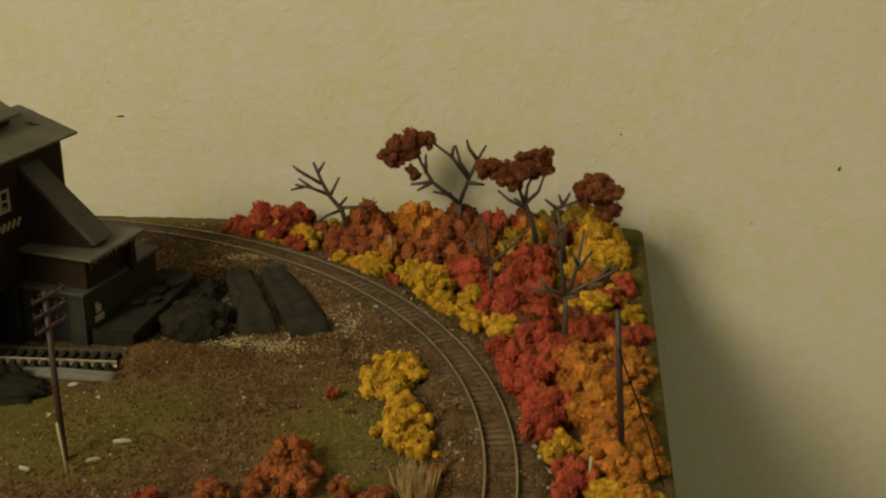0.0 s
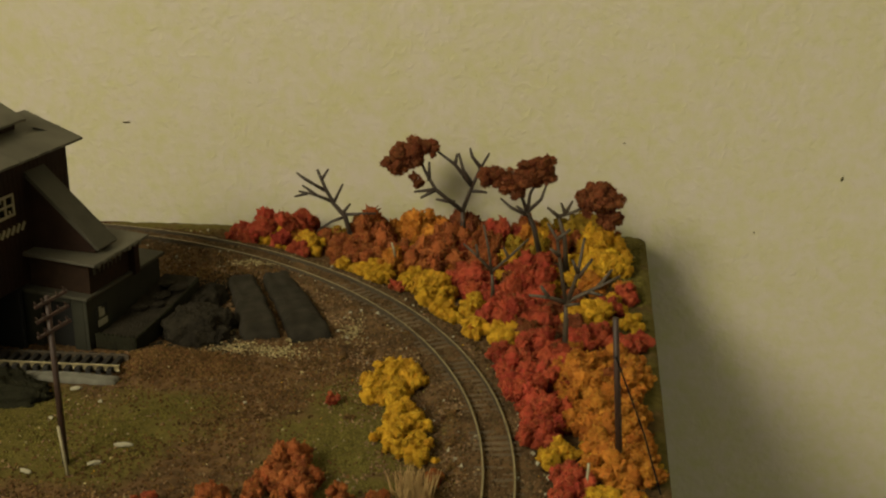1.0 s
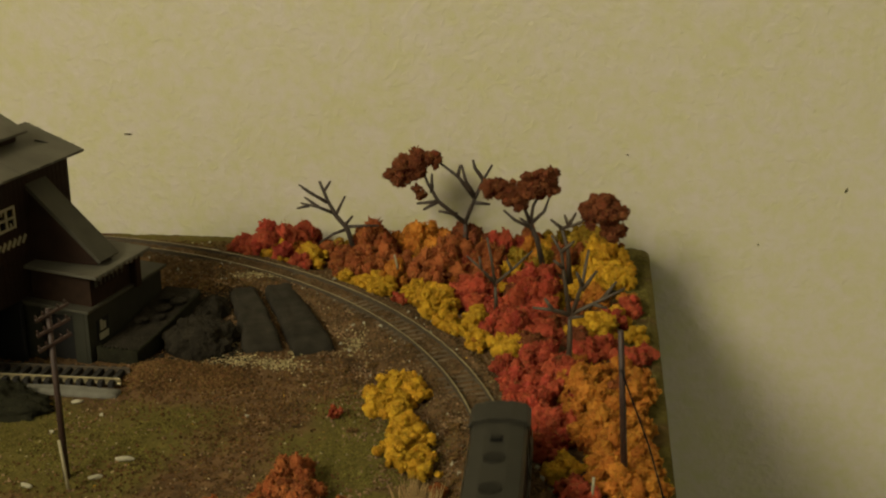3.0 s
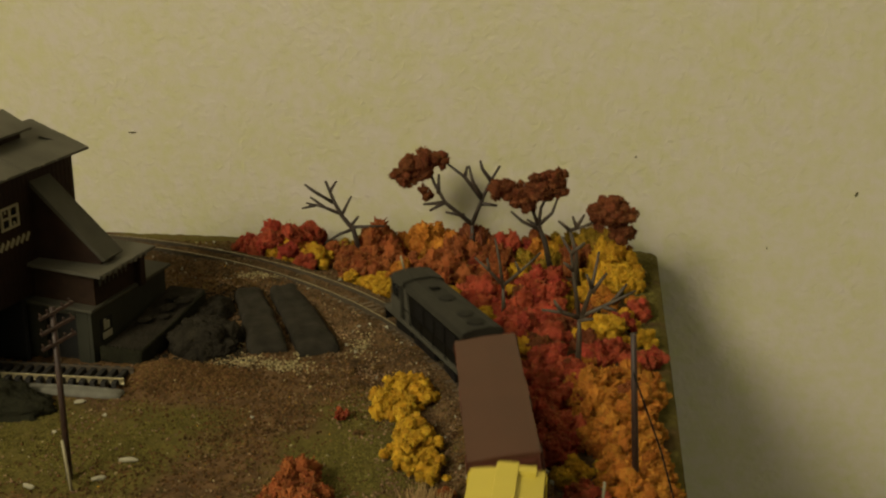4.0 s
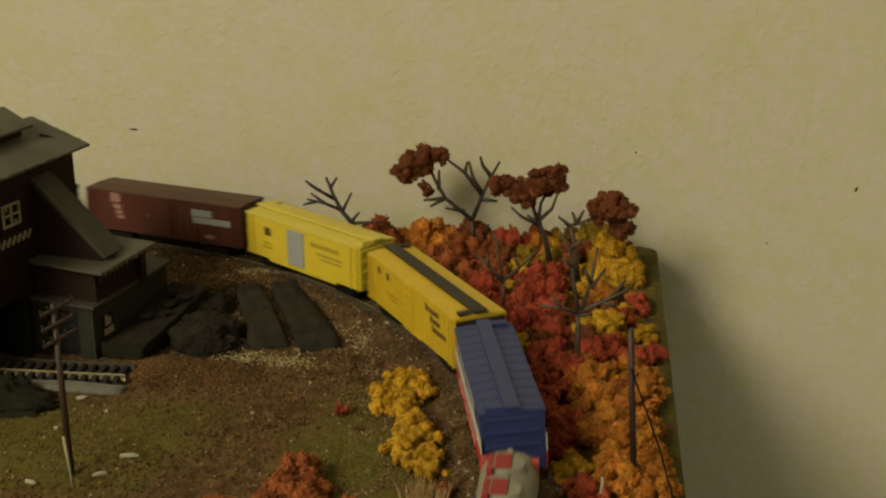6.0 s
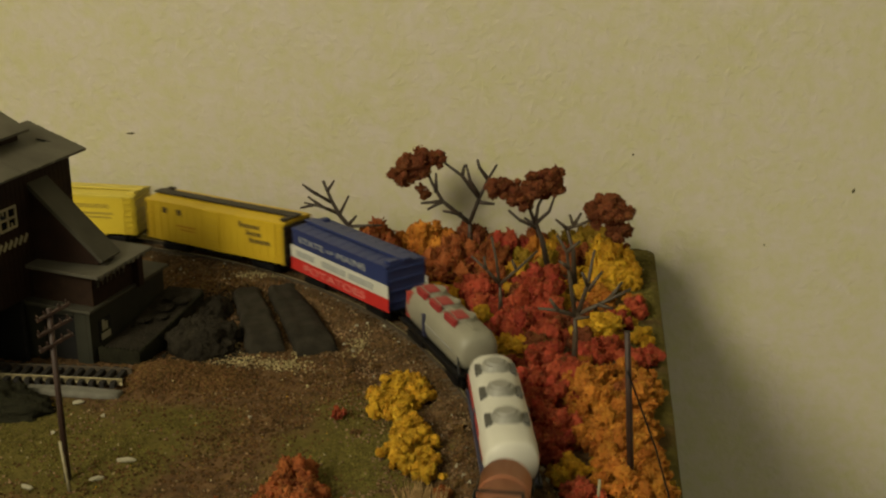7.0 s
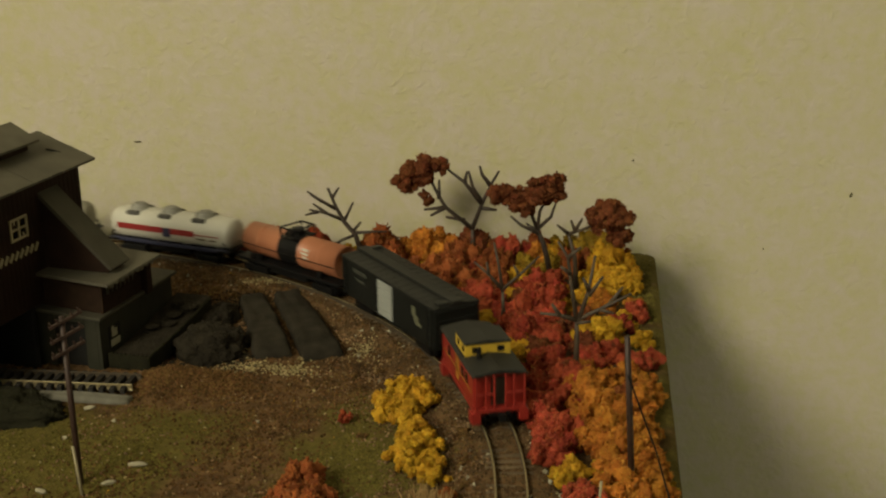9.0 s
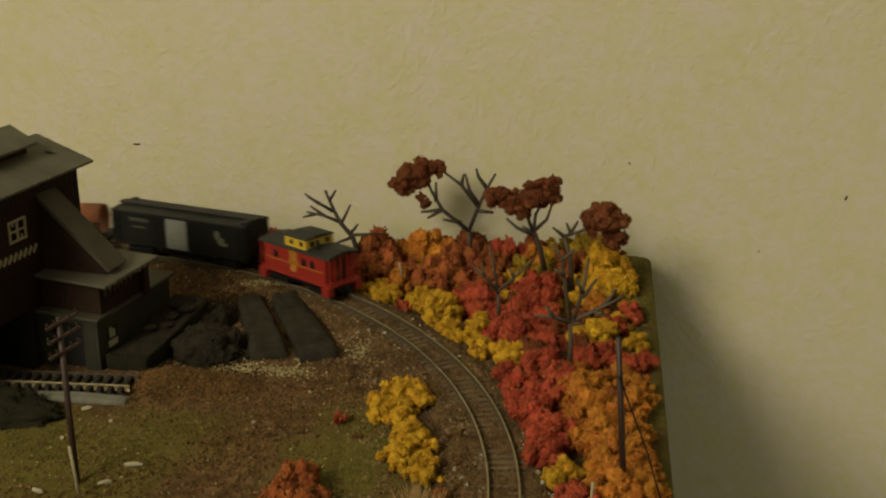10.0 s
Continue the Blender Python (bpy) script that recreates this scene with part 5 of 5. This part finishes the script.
def amber_reefer():
    car, tr, b, w = boxcar("boxcar", "amber yellow refrigerator car with dark brown roofwalk and ends", 0.0446, M_CARORG, M_CARORG, M_CARDARK, walk_material=M_CARDARK, wide_walk=0.0052)
    door(car, -0.0045, 0.0045, w, 0.0072, 0.0244, M_CARORG, M_CARORG)
    for n, x0, z0 in ((7, -18.4, 19.8), (5, -23.0, 16.6), (7, -24.6, 13.4)):
        bars(car, [(x0 - 1.9 * k, x0 - 1.9 * k + 1.25, z0, z0 + (2.6 if k == 0 else 1.8)) for k in range(n)], M_LETTER, w)
    bars(car, [(30, 33, 19.4, 22.0), (20.5, 23.5, 19.4, 22.0)], M_LETTER, w, "small dark emblem")
    bars(car, [(12, 24, 14.0, 14.8), (12, 22, 12.4, 13.1)], mat("amber_lettering", (0.42, 0.22, 0.012), (0.35, 0.18, 0.01), 300, 0.6, 0), w)
    for k in range(16):
        x = -0.0345 + k * 0.0046
        for sgn in (1, -1):
            if abs(x) > 0.006:
                part("side_board", boxes((x - 0.0002, x + 0.0002, sgn * w, sgn * (w + 0.0002), 0.0070, 0.0248)), M_CARORG, car)
    return car, tr, b


def banded_boxcar():
    car, tr, b, w = boxcar("boxcar", "boxcar banded dark blue, white and red", 0.0338, M_BLUE, M_BLUE, M_BLUE, walk_material=M_BLUE, wide_walk=0.0048, roof_ribs=11, ladders=False)
    for sgn in (1, -1):
        part("white_band", boxes((-0.0352, 0.0352, sgn * w, sgn * (w + 0.00015), 0.0118, 0.0172)), M_CARWHITE, car, "white band")
        part("red_band", boxes((-0.0352, 0.0352, sgn * w, sgn * (w + 0.00015), 0.0062, 0.0117)), M_CARRED, car, "red band")
    grey = mat("band_grey_marks", (0.34, 0.34, 0.32), (0.26, 0.26, 0.24), 300, 0.6, 0)
    for text, x0, x1 in (("STATE", 28.6, 10.0), ("OF", 7.6, 2.4), ("MAINE", 0.0, -20.2)):
        words(car, text, x0, x1, 19.4 if text != "OF" else 19.9, 22.0 if text != "OF" else 21.3, w, M_FADED, "faded white block letters")
    bars(car, [(17, 30.5, 13.0, 15.8), (-6, 11, 13.0, 15.8), (-25, -8.5, 13.0, 15.8)], grey, w + 0.0002)
    words(car, "POTATOES", 25.0, -19.6, 7.4, 10.4, w + 0.0002, mat("band_pink_marks", (0.54, 0.18, 0.15), (0.46, 0.12, 0.11), 300, 0.6, 0), "faded pink letters")
    return car, tr, b


def flow_hopper(label, half, shell, stripe, hatch, hatch_rim, style):
    """A centre-flow covered hopper: barrel sides over dark hoppers, three round hatches."""
    car, tr, b = car_base("covered_hopper", label, half, 0.019)
    prof = [(-0.0052, 0.0072), (-0.0076, 0.0090), (-0.0086, 0.0120), (-0.0088, 0.0150), (-0.0083, 0.0180), (-0.0069, 0.0207), (-0.0044, 0.0224), (0, 0.0230)]
    prof = prof + [(-y, z) for y, z in prof[-2::-1]]
    bm = bmesh.new()
    rows = []
    ends = ((0.0, 0.86), (0.0008, 0.93), (0.0022, 0.97), (0.0060, 1.0)) if style == "white" else ((0.0, 0.62), (0.0010, 0.80), (0.0030, 0.93), (0.0065, 1.0))
    for x, k in [(-half + d, k) for d, k in ends] + [(half - d, k) for d, k in ends[::-1]]:
        rows.append([bm.verts.new((x, y * 0.94 * k, 0.0136 + (z - 0.0140) * 0.93 * k)) for y, z in prof])
    n = len(prof)
    for r0, r1 in zip(rows, rows[1:]):
        for j in range(n):
            bm.faces.new((r0[j], r0[(j + 1) % n], r1[(j + 1) % n], r1[j]))
    bm.faces.new(rows[0])
    bm.faces.new(rows[-1])
    bmesh.ops.recalc_face_normals(bm, faces=bm.faces[:])
    body = part("shell", bm, shell, car, smooth=True)
    for x in ((-0.0165, 0.0025, 0.0205) if style == "white" else (-0.0150, 0.0020, 0.0180)):
        if style == "white":
            part("hatch", can(x, 0, 0.0200, 0.0236, 0.0056, 0.0040, 20), hatch, car, "round grey hatch")
            part("hatch_lid", can(x, 0, 0.0236, 0.0244, 0.0032, 0.0028, 20), hatch_rim, car)
            for sgn in (1, -1):
                part("hatch_recess", boxes((x - 0.0034, x + 0.0034, sgn * 0.0044, sgn * 0.0066, 0.0196, 0.0218), bevel=0.0005), M_HATCHSIDE, car, "dark grey hatch recess")
        else:
            part("hatch", can(x, 0, 0.0208, 0.0232, 0.0054, 0.0046, 20), hatch_rim, car)
            part("hatch_lid", boxes((x - 0.0046, x + 0.0046, -0.0010, 0.0034, 0.0232, 0.0238), bevel=0.0003), hatch, car, "red hatch lid")
            part("hatch_side", boxes((x - 0.0054, x + 0.0054, 0.0038, 0.0055, 0.0206, 0.0234), bevel=0.0004), hatch, car, "red hatch side")
    for x in (-0.018, 0.0, 0.018):
        prof2 = [(x - 0.0075, 0.0085), (x + 0.0075, 0.0085), (x + 0.0028, 0.0030), (x - 0.0028, 0.0030)]
        part("hopper_outlet", prism(prof2, -0.0062, 0.0062, 0.0003, axis="y"), M_BLACK, car)
    for sgn in (1, -1):
        part("side_sill", boxes((-half, half, sgn * 0.0066, sgn * 0.0086, 0.0062, 0.0078), bevel=0.0003), M_BLACK if style == "grey" else M_NAVY, car)
        part("end_platform", boxes((sgn * (half - 0.005), sgn * (half + 0.0015), -0.0088, 0.0088, 0.0062, 0.0076), bevel=0.0003), M_BLACK, car)
        part("end_brace", rods([(sgn * half, 0.0078, 0.0076), (sgn * (half - 0.003), 0.0072, 0.0135)], [(sgn * half, -0.0078, 0.0076), (sgn * (half - 0.003), -0.0072, 0.0135)], r=0.0004), M_BLACK, car)
        if style == "white":
            part("side_stripe", boxes((-0.0150, half - 0.0045, sgn * 0.0074, sgn * 0.00845, 0.0128, 0.0158), bevel=0.0002), stripe, car, "maroon stripe")
            part("sill_stripe", boxes((-half + 0.004, -0.0150, sgn * 0.0074, sgn * 0.00845, 0.0138, 0.0144), bevel=0.0002), stripe, car, "thin maroon line")
            part("lettering_bar", boxes((-0.0215, -0.0165, sgn * 0.0070, sgn * 0.00842, 0.0117, 0.0124), (-0.0270, -0.0235, sgn * 0.0070, sgn * 0.00842, 0.0117, 0.0124), bevel=0.0001), M_LETTER, car, "illegible lettering")
            part("mid_mark", boxes((-0.0018, 0.0024, sgn * 0.0072, sgn * 0.0086, 0.0112, 0.0158), bevel=0.0002), M_NAVY, car)
        else:
            part("mid_band", boxes((0.0045, 0.0072, sgn * 0.0070, sgn * 0.0086, 0.0090, 0.0178), bevel=0.0002), M_NAVY, car, "navy vertical band")
            part("grey_rail", boxes((-half + 0.006, 0.0040, sgn * 0.0077, sgn * 0.0085, 0.0140, 0.0149), bevel=0.0002), M_HATCHGREY, car)
            part("red_end_band", boxes((half - 0.0082, half - 0.0052, sgn * 0.0060, sgn * 0.0081, 0.0100, 0.0205), bevel=0.0003), stripe, car, "faded red end band")
    if style == "grey":
        part("roof_rail", boxes((-half + 0.004, half - 0.004, -0.0008, 0.0008, 0.0217, 0.0224), bevel=0.0002), M_HOPGREY, car)
    return car, tr, b


def tank_car():
    h = 0.0335
    car, tr, b = car_base("tank_car", "salmon orange tank car with black band and railed dome", h, 0.019)
    part("deck", boxes((-h, h, -0.0080, 0.0080, 0.0058, 0.0072), bevel=0.0003), M_BLACK, car)
    tank = part("tank", lathe(-h + 0.0036, h - 0.0036, 0.0072, 0.0145, 0.06), M_TANK, car, smooth=True)
    bm = lathe(-0.0062, 0.0062, 0.0075, 0.0145, 0.002)
    part("black_band", bm, M_BLACK, car, "black centre band")
    part("dome", can(0, 0, 0.0202, 0.0240, 0.0038, 0.0034, 20), M_BLACK, car, "black dome")
    part("dome_lid", can(0, 0, 0.0240, 0.0247, 0.0026, 0.0022, 16), M_BLACK, car)
    part("platform", boxes((-0.0047, 0.0047, -0.0064, -0.0040, 0.0207, 0.0213), (-0.0047, 0.0047, 0.0040, 0.0064, 0.0207, 0.0213), bevel=0.0001), M_BLACK, car)
    lines = []
    for sgn in (1, -1):
        lines += [[(-0.0045, sgn * 0.0062, 0.0211), (-0.0045, sgn * 0.0062, 0.0253)], [(0.0045, sgn * 0.0062, 0.0211), (0.0045, sgn * 0.0062, 0.0253)], [(-0.0045, sgn * 0.0062, 0.0253), (0.0045, sgn * 0.0062, 0.0253)],
                  [(sgn * 0.0045, -0.0062, 0.0253), (sgn * 0.0045, 0.0062, 0.0253)], [(0, sgn * 0.0062, 0.0211), (0, sgn * 0.0062, 0.0253)]]
    for rod in lines:
        part("railing_rod", rods(rod, r=0.0004), M_BLACK, car)
    for sgn in (1, -1):
        part("emblem", boxes((-0.0135, -0.0095, sgn * 0.0062, sgn * 0.00725, 0.0160, 0.0168), (-0.0135, -0.0095, sgn * 0.0052, sgn * 0.00665, 0.0174, 0.0184), (-0.0130, -0.0100, sgn * 0.0063, sgn * 0.00745, 0.0144, 0.0152)), M_CARWHITE, car, "small white marking")
        part("handrail", rods([(-h + 0.002, sgn * 0.0078, 0.0140), (h - 0.002, sgn * 0.0078, 0.0140)], r=0.0002), M_BLACK, car)
        part("saddle", boxes((sgn * 0.018, sgn * 0.021, -0.0070, 0.0070, 0.0066, 0.0100), bevel=0.0004), M_BLACK, car)
        part("tank_strap", lathe(sgn * 0.0195 - 0.0004, sgn * 0.0195 + 0.0004, 0.0074, 0.0145, 0.01), M_TANK, car)
    return car, tr, b


def black_boxcar():
    car, tr, b, w = boxcar("boxcar", "black-green boxcar with grey door and white emblem", 0.0412, M_DARKCAR, M_DARKCARROOF, M_DARKCAR, walk_material=M_DARKCARROOF, wide_walk=0.0046, roof_ribs=15, ribs=0)
    door(car, -0.0060, 0.0066, w, 0.0072, 0.0232, M_DOORGREY, M_DARKCAR, "grey door")
    bars(car, [(-26.0, -23.0, 16.4, 20.4), (-28.5, -24.6, 14.0, 16.8), (-30.5, -25.5, 12.8, 14.2)], mat("grey_emblem", (0.13, 0.13, 0.08), (0.07, 0.07, 0.045), 300, 0.6, 0), w, "pale emblem")
    bars(car, [(18, 30, 19.6, 21.4), (20, 28, 16, 17)], mat("dim_lettering", (0.05, 0.052, 0.04), (0.04, 0.04, 0.03), 300, 0.6, 0), w)
    return car, tr, b


def caboose():
    h = 0.0258
    car, tr, b = car_base("caboose", "red caboose with black roof and yellow cupola", h, 0.019, 0.0155)
    part("platform", boxes((-h, h, -0.0090, 0.0090, 0.0058, 0.0074), bevel=0.0003), M_CABRED, car)
    body = part("body", boxes((-h + 0.0032, h - 0.0032, -0.0088, 0.0088, 0.0070, 0.0205), bevel=0.0004), M_CABRED, car)
    part("roof", prism([(-0.0097, 0.0200), (-0.0090, 0.0210), (0, 0.0226), (0.0090, 0.0210), (0.0097, 0.0200), (0, 0.0212)], -h, h, 0.0001), M_DARKCARROOF, car)
    cup = part("cupola", boxes((-0.0082, 0.0072, -0.0080, 0.0080, 0.0206, 0.0262), bevel=0.0003), M_CABYEL, car, "yellow cupola")
    part("cupola_roof", prism([(-0.0084, 0.0259), (-0.0079, 0.0266), (0, 0.0274), (0.0079, 0.0266), (0.0084, 0.0259)], -0.0086, 0.0076, 0.0001), M_DARKCARROOF, cup)
    for sgn in (1, -1):
        for y in (-0.0062, 0.0026):
            x = -0.0084 if sgn < 0 else 0.0070
            part("cupola_window", boxes((x, x + 0.0004, y + 0.0004, y + 0.0030, 0.0224, 0.0248), bevel=0.0002), M_WINDOW, cup)
        for x in (-0.0064, 0.0006):
            part("cupola_window", boxes((x + 0.0004, x + 0.0026, sgn * 0.0079, sgn * 0.0082, 0.0226, 0.0248), bevel=0.0002), M_WINDOW, cup)
        for x in (-0.0150, -0.0090, 0.0120):
            part("window", boxes((x, x + 0.0030, sgn * 0.0087, sgn * 0.0091, 0.0136, 0.0172), bevel=0.0002), M_WINDOW, body)
        part("side_emblem", boxes((-0.0020, 0.0024, sgn * 0.0087, sgn * 0.00905, 0.0092, 0.0195), (-0.0032, 0.0036, sgn * 0.0087, sgn * 0.00905, 0.0125, 0.0150), (-0.0028, 0.0032, sgn * 0.0087, sgn * 0.00905, 0.0176, 0.0186)), M_CABGOLD, body, "dull gold emblem")
        part("lettering_bar", boxes((-0.0215, 0.0215, sgn * 0.0087, sgn * 0.00902, 0.0128, 0.0132)), M_CABGOLD, body)
        x = sgn * (h - 0.0006)
        posts = [[(x, y, 0.0066), (x, y, 0.0208)] for y in (-0.0084, -0.0048, -0.0020, 0.0020, 0.0048, 0.0084)]
        for post in posts:
            part("railing_post", rods(post, r=0.00042), M_CABRED, car)
        for y in (-0.0084, 0.0020):
            part("end_rail", rods([(x, y, 0.0130), (x, y + 0.0064, 0.0130)], r=0.00042), M_CABRED, car)
        part("step", boxes((sgn * (h - 0.0052), sgn * h, -0.0099, -0.0066, 0.0020, 0.0062), (sgn * (h - 0.0052), sgn * h, 0.0066, 0.0099, 0.0020, 0.0062), bevel=0.0004), M_CABRED, car)
        part("end_door", boxes((sgn * (h - 0.0034), sgn * (h - 0.0029), -0.0026, 0.0026, 0.0076, 0.0186), bevel=0.0002), M_CARDARK, body)
    part("smokestack", can(-0.012, 0.004, 0.0216, 0.0262, 0.0008, 0.0008, 10), M_BLACK, car)
    return car, tr, b


# middles of the cars: metres along the line at 7 s
CARS = [
    (locomotive, 0.5478, 0.95, 1.0), (oxide_boxcar, 0.4562, 0.98, 1.0), (lemon_reefer, 0.3686, 1.027, 1.0), (amber_reefer, 0.2809, 0.91, 1.0), (banded_boxcar, 0.1970, 1.0, 1.0),
    (lambda: flow_hopper("light grey covered hopper with red hatch lids", 0.0330, M_HOPGREY, mat("faded_red", (0.36, 0.05, 0.04), (0.28, 0.04, 0.03), 200, 0.5, 0.05), M_MAROONSTRIPE, M_HOPGREY, "grey"), 0.1200, 0.88, 0.97),
    (lambda: flow_hopper("white covered hopper with maroon stripe and grey hatches", 0.0328, M_CARWHITE, M_MAROONSTRIPE, M_HATCHGREY, M_HATCHGREY, "white"), 0.0432, 1.0, 0.93),
    (tank_car, -0.0312, 1.0, 1.0), (black_boxcar, -0.1105, 0.93, 0.89), (caboose, -0.1842, 0.91, 0.91),
]
SILL = 0.006
for maker, place, long, high in CARS:
    car, trucks, b = maker()
    if (long, high) != (1.0, 1.0):
        for ob in car.children_recursive:
            if ob.type == "MESH" and ob not in trucks and ob.parent not in trucks:
                for v in ob.data.vertices:
                    v.co.x *= long
                    v.co.z = SILL + (v.co.z - SILL) * high if v.co.z > SILL else v.co.z
    TRAIN.append((car, trucks, b * long, place))


def run(t):
    """How far the train has come at t seconds, from its place at 7 s."""
    return float(np.interp(t, (0.0, 2.7, 3.8, 4.0, 4.5, 5.5, 7.0, 8.0, 8.5, 9.0, 10.0), (-0.9470, -0.5880, -0.4450, -0.4190, -0.3515, -0.2149, 0.0, 0.1320, 0.2005, 0.2715, 0.4165)))


def car_pose(s, b):
    xf, yf, _ = line(s + b)
    xr, yr, _ = line(s - b)
    return (xf + xr) / 2, (yf + yr) / 2, math.atan2(yf - yr, xf - xr)


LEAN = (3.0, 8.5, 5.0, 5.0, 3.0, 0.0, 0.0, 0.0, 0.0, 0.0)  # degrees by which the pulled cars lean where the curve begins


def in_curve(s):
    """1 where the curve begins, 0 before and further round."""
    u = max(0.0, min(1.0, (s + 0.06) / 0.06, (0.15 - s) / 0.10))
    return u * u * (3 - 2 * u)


def motions():
    times = [0.2 * i for i in range(51)]
    for (car, trucks, b, place), most in zip(TRAIN, LEAN):
        rows, front, rear = [], [], []
        for t in times:
            s = place + run(t)
            x, y, a = car_pose(s, b)
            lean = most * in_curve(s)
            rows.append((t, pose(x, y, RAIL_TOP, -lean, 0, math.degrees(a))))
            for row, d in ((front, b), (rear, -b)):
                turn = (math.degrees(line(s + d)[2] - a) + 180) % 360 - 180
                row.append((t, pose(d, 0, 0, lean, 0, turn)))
        walk(car, rows)
        walk(trucks[0], front)
        walk(trucks[1], rear)


motions()
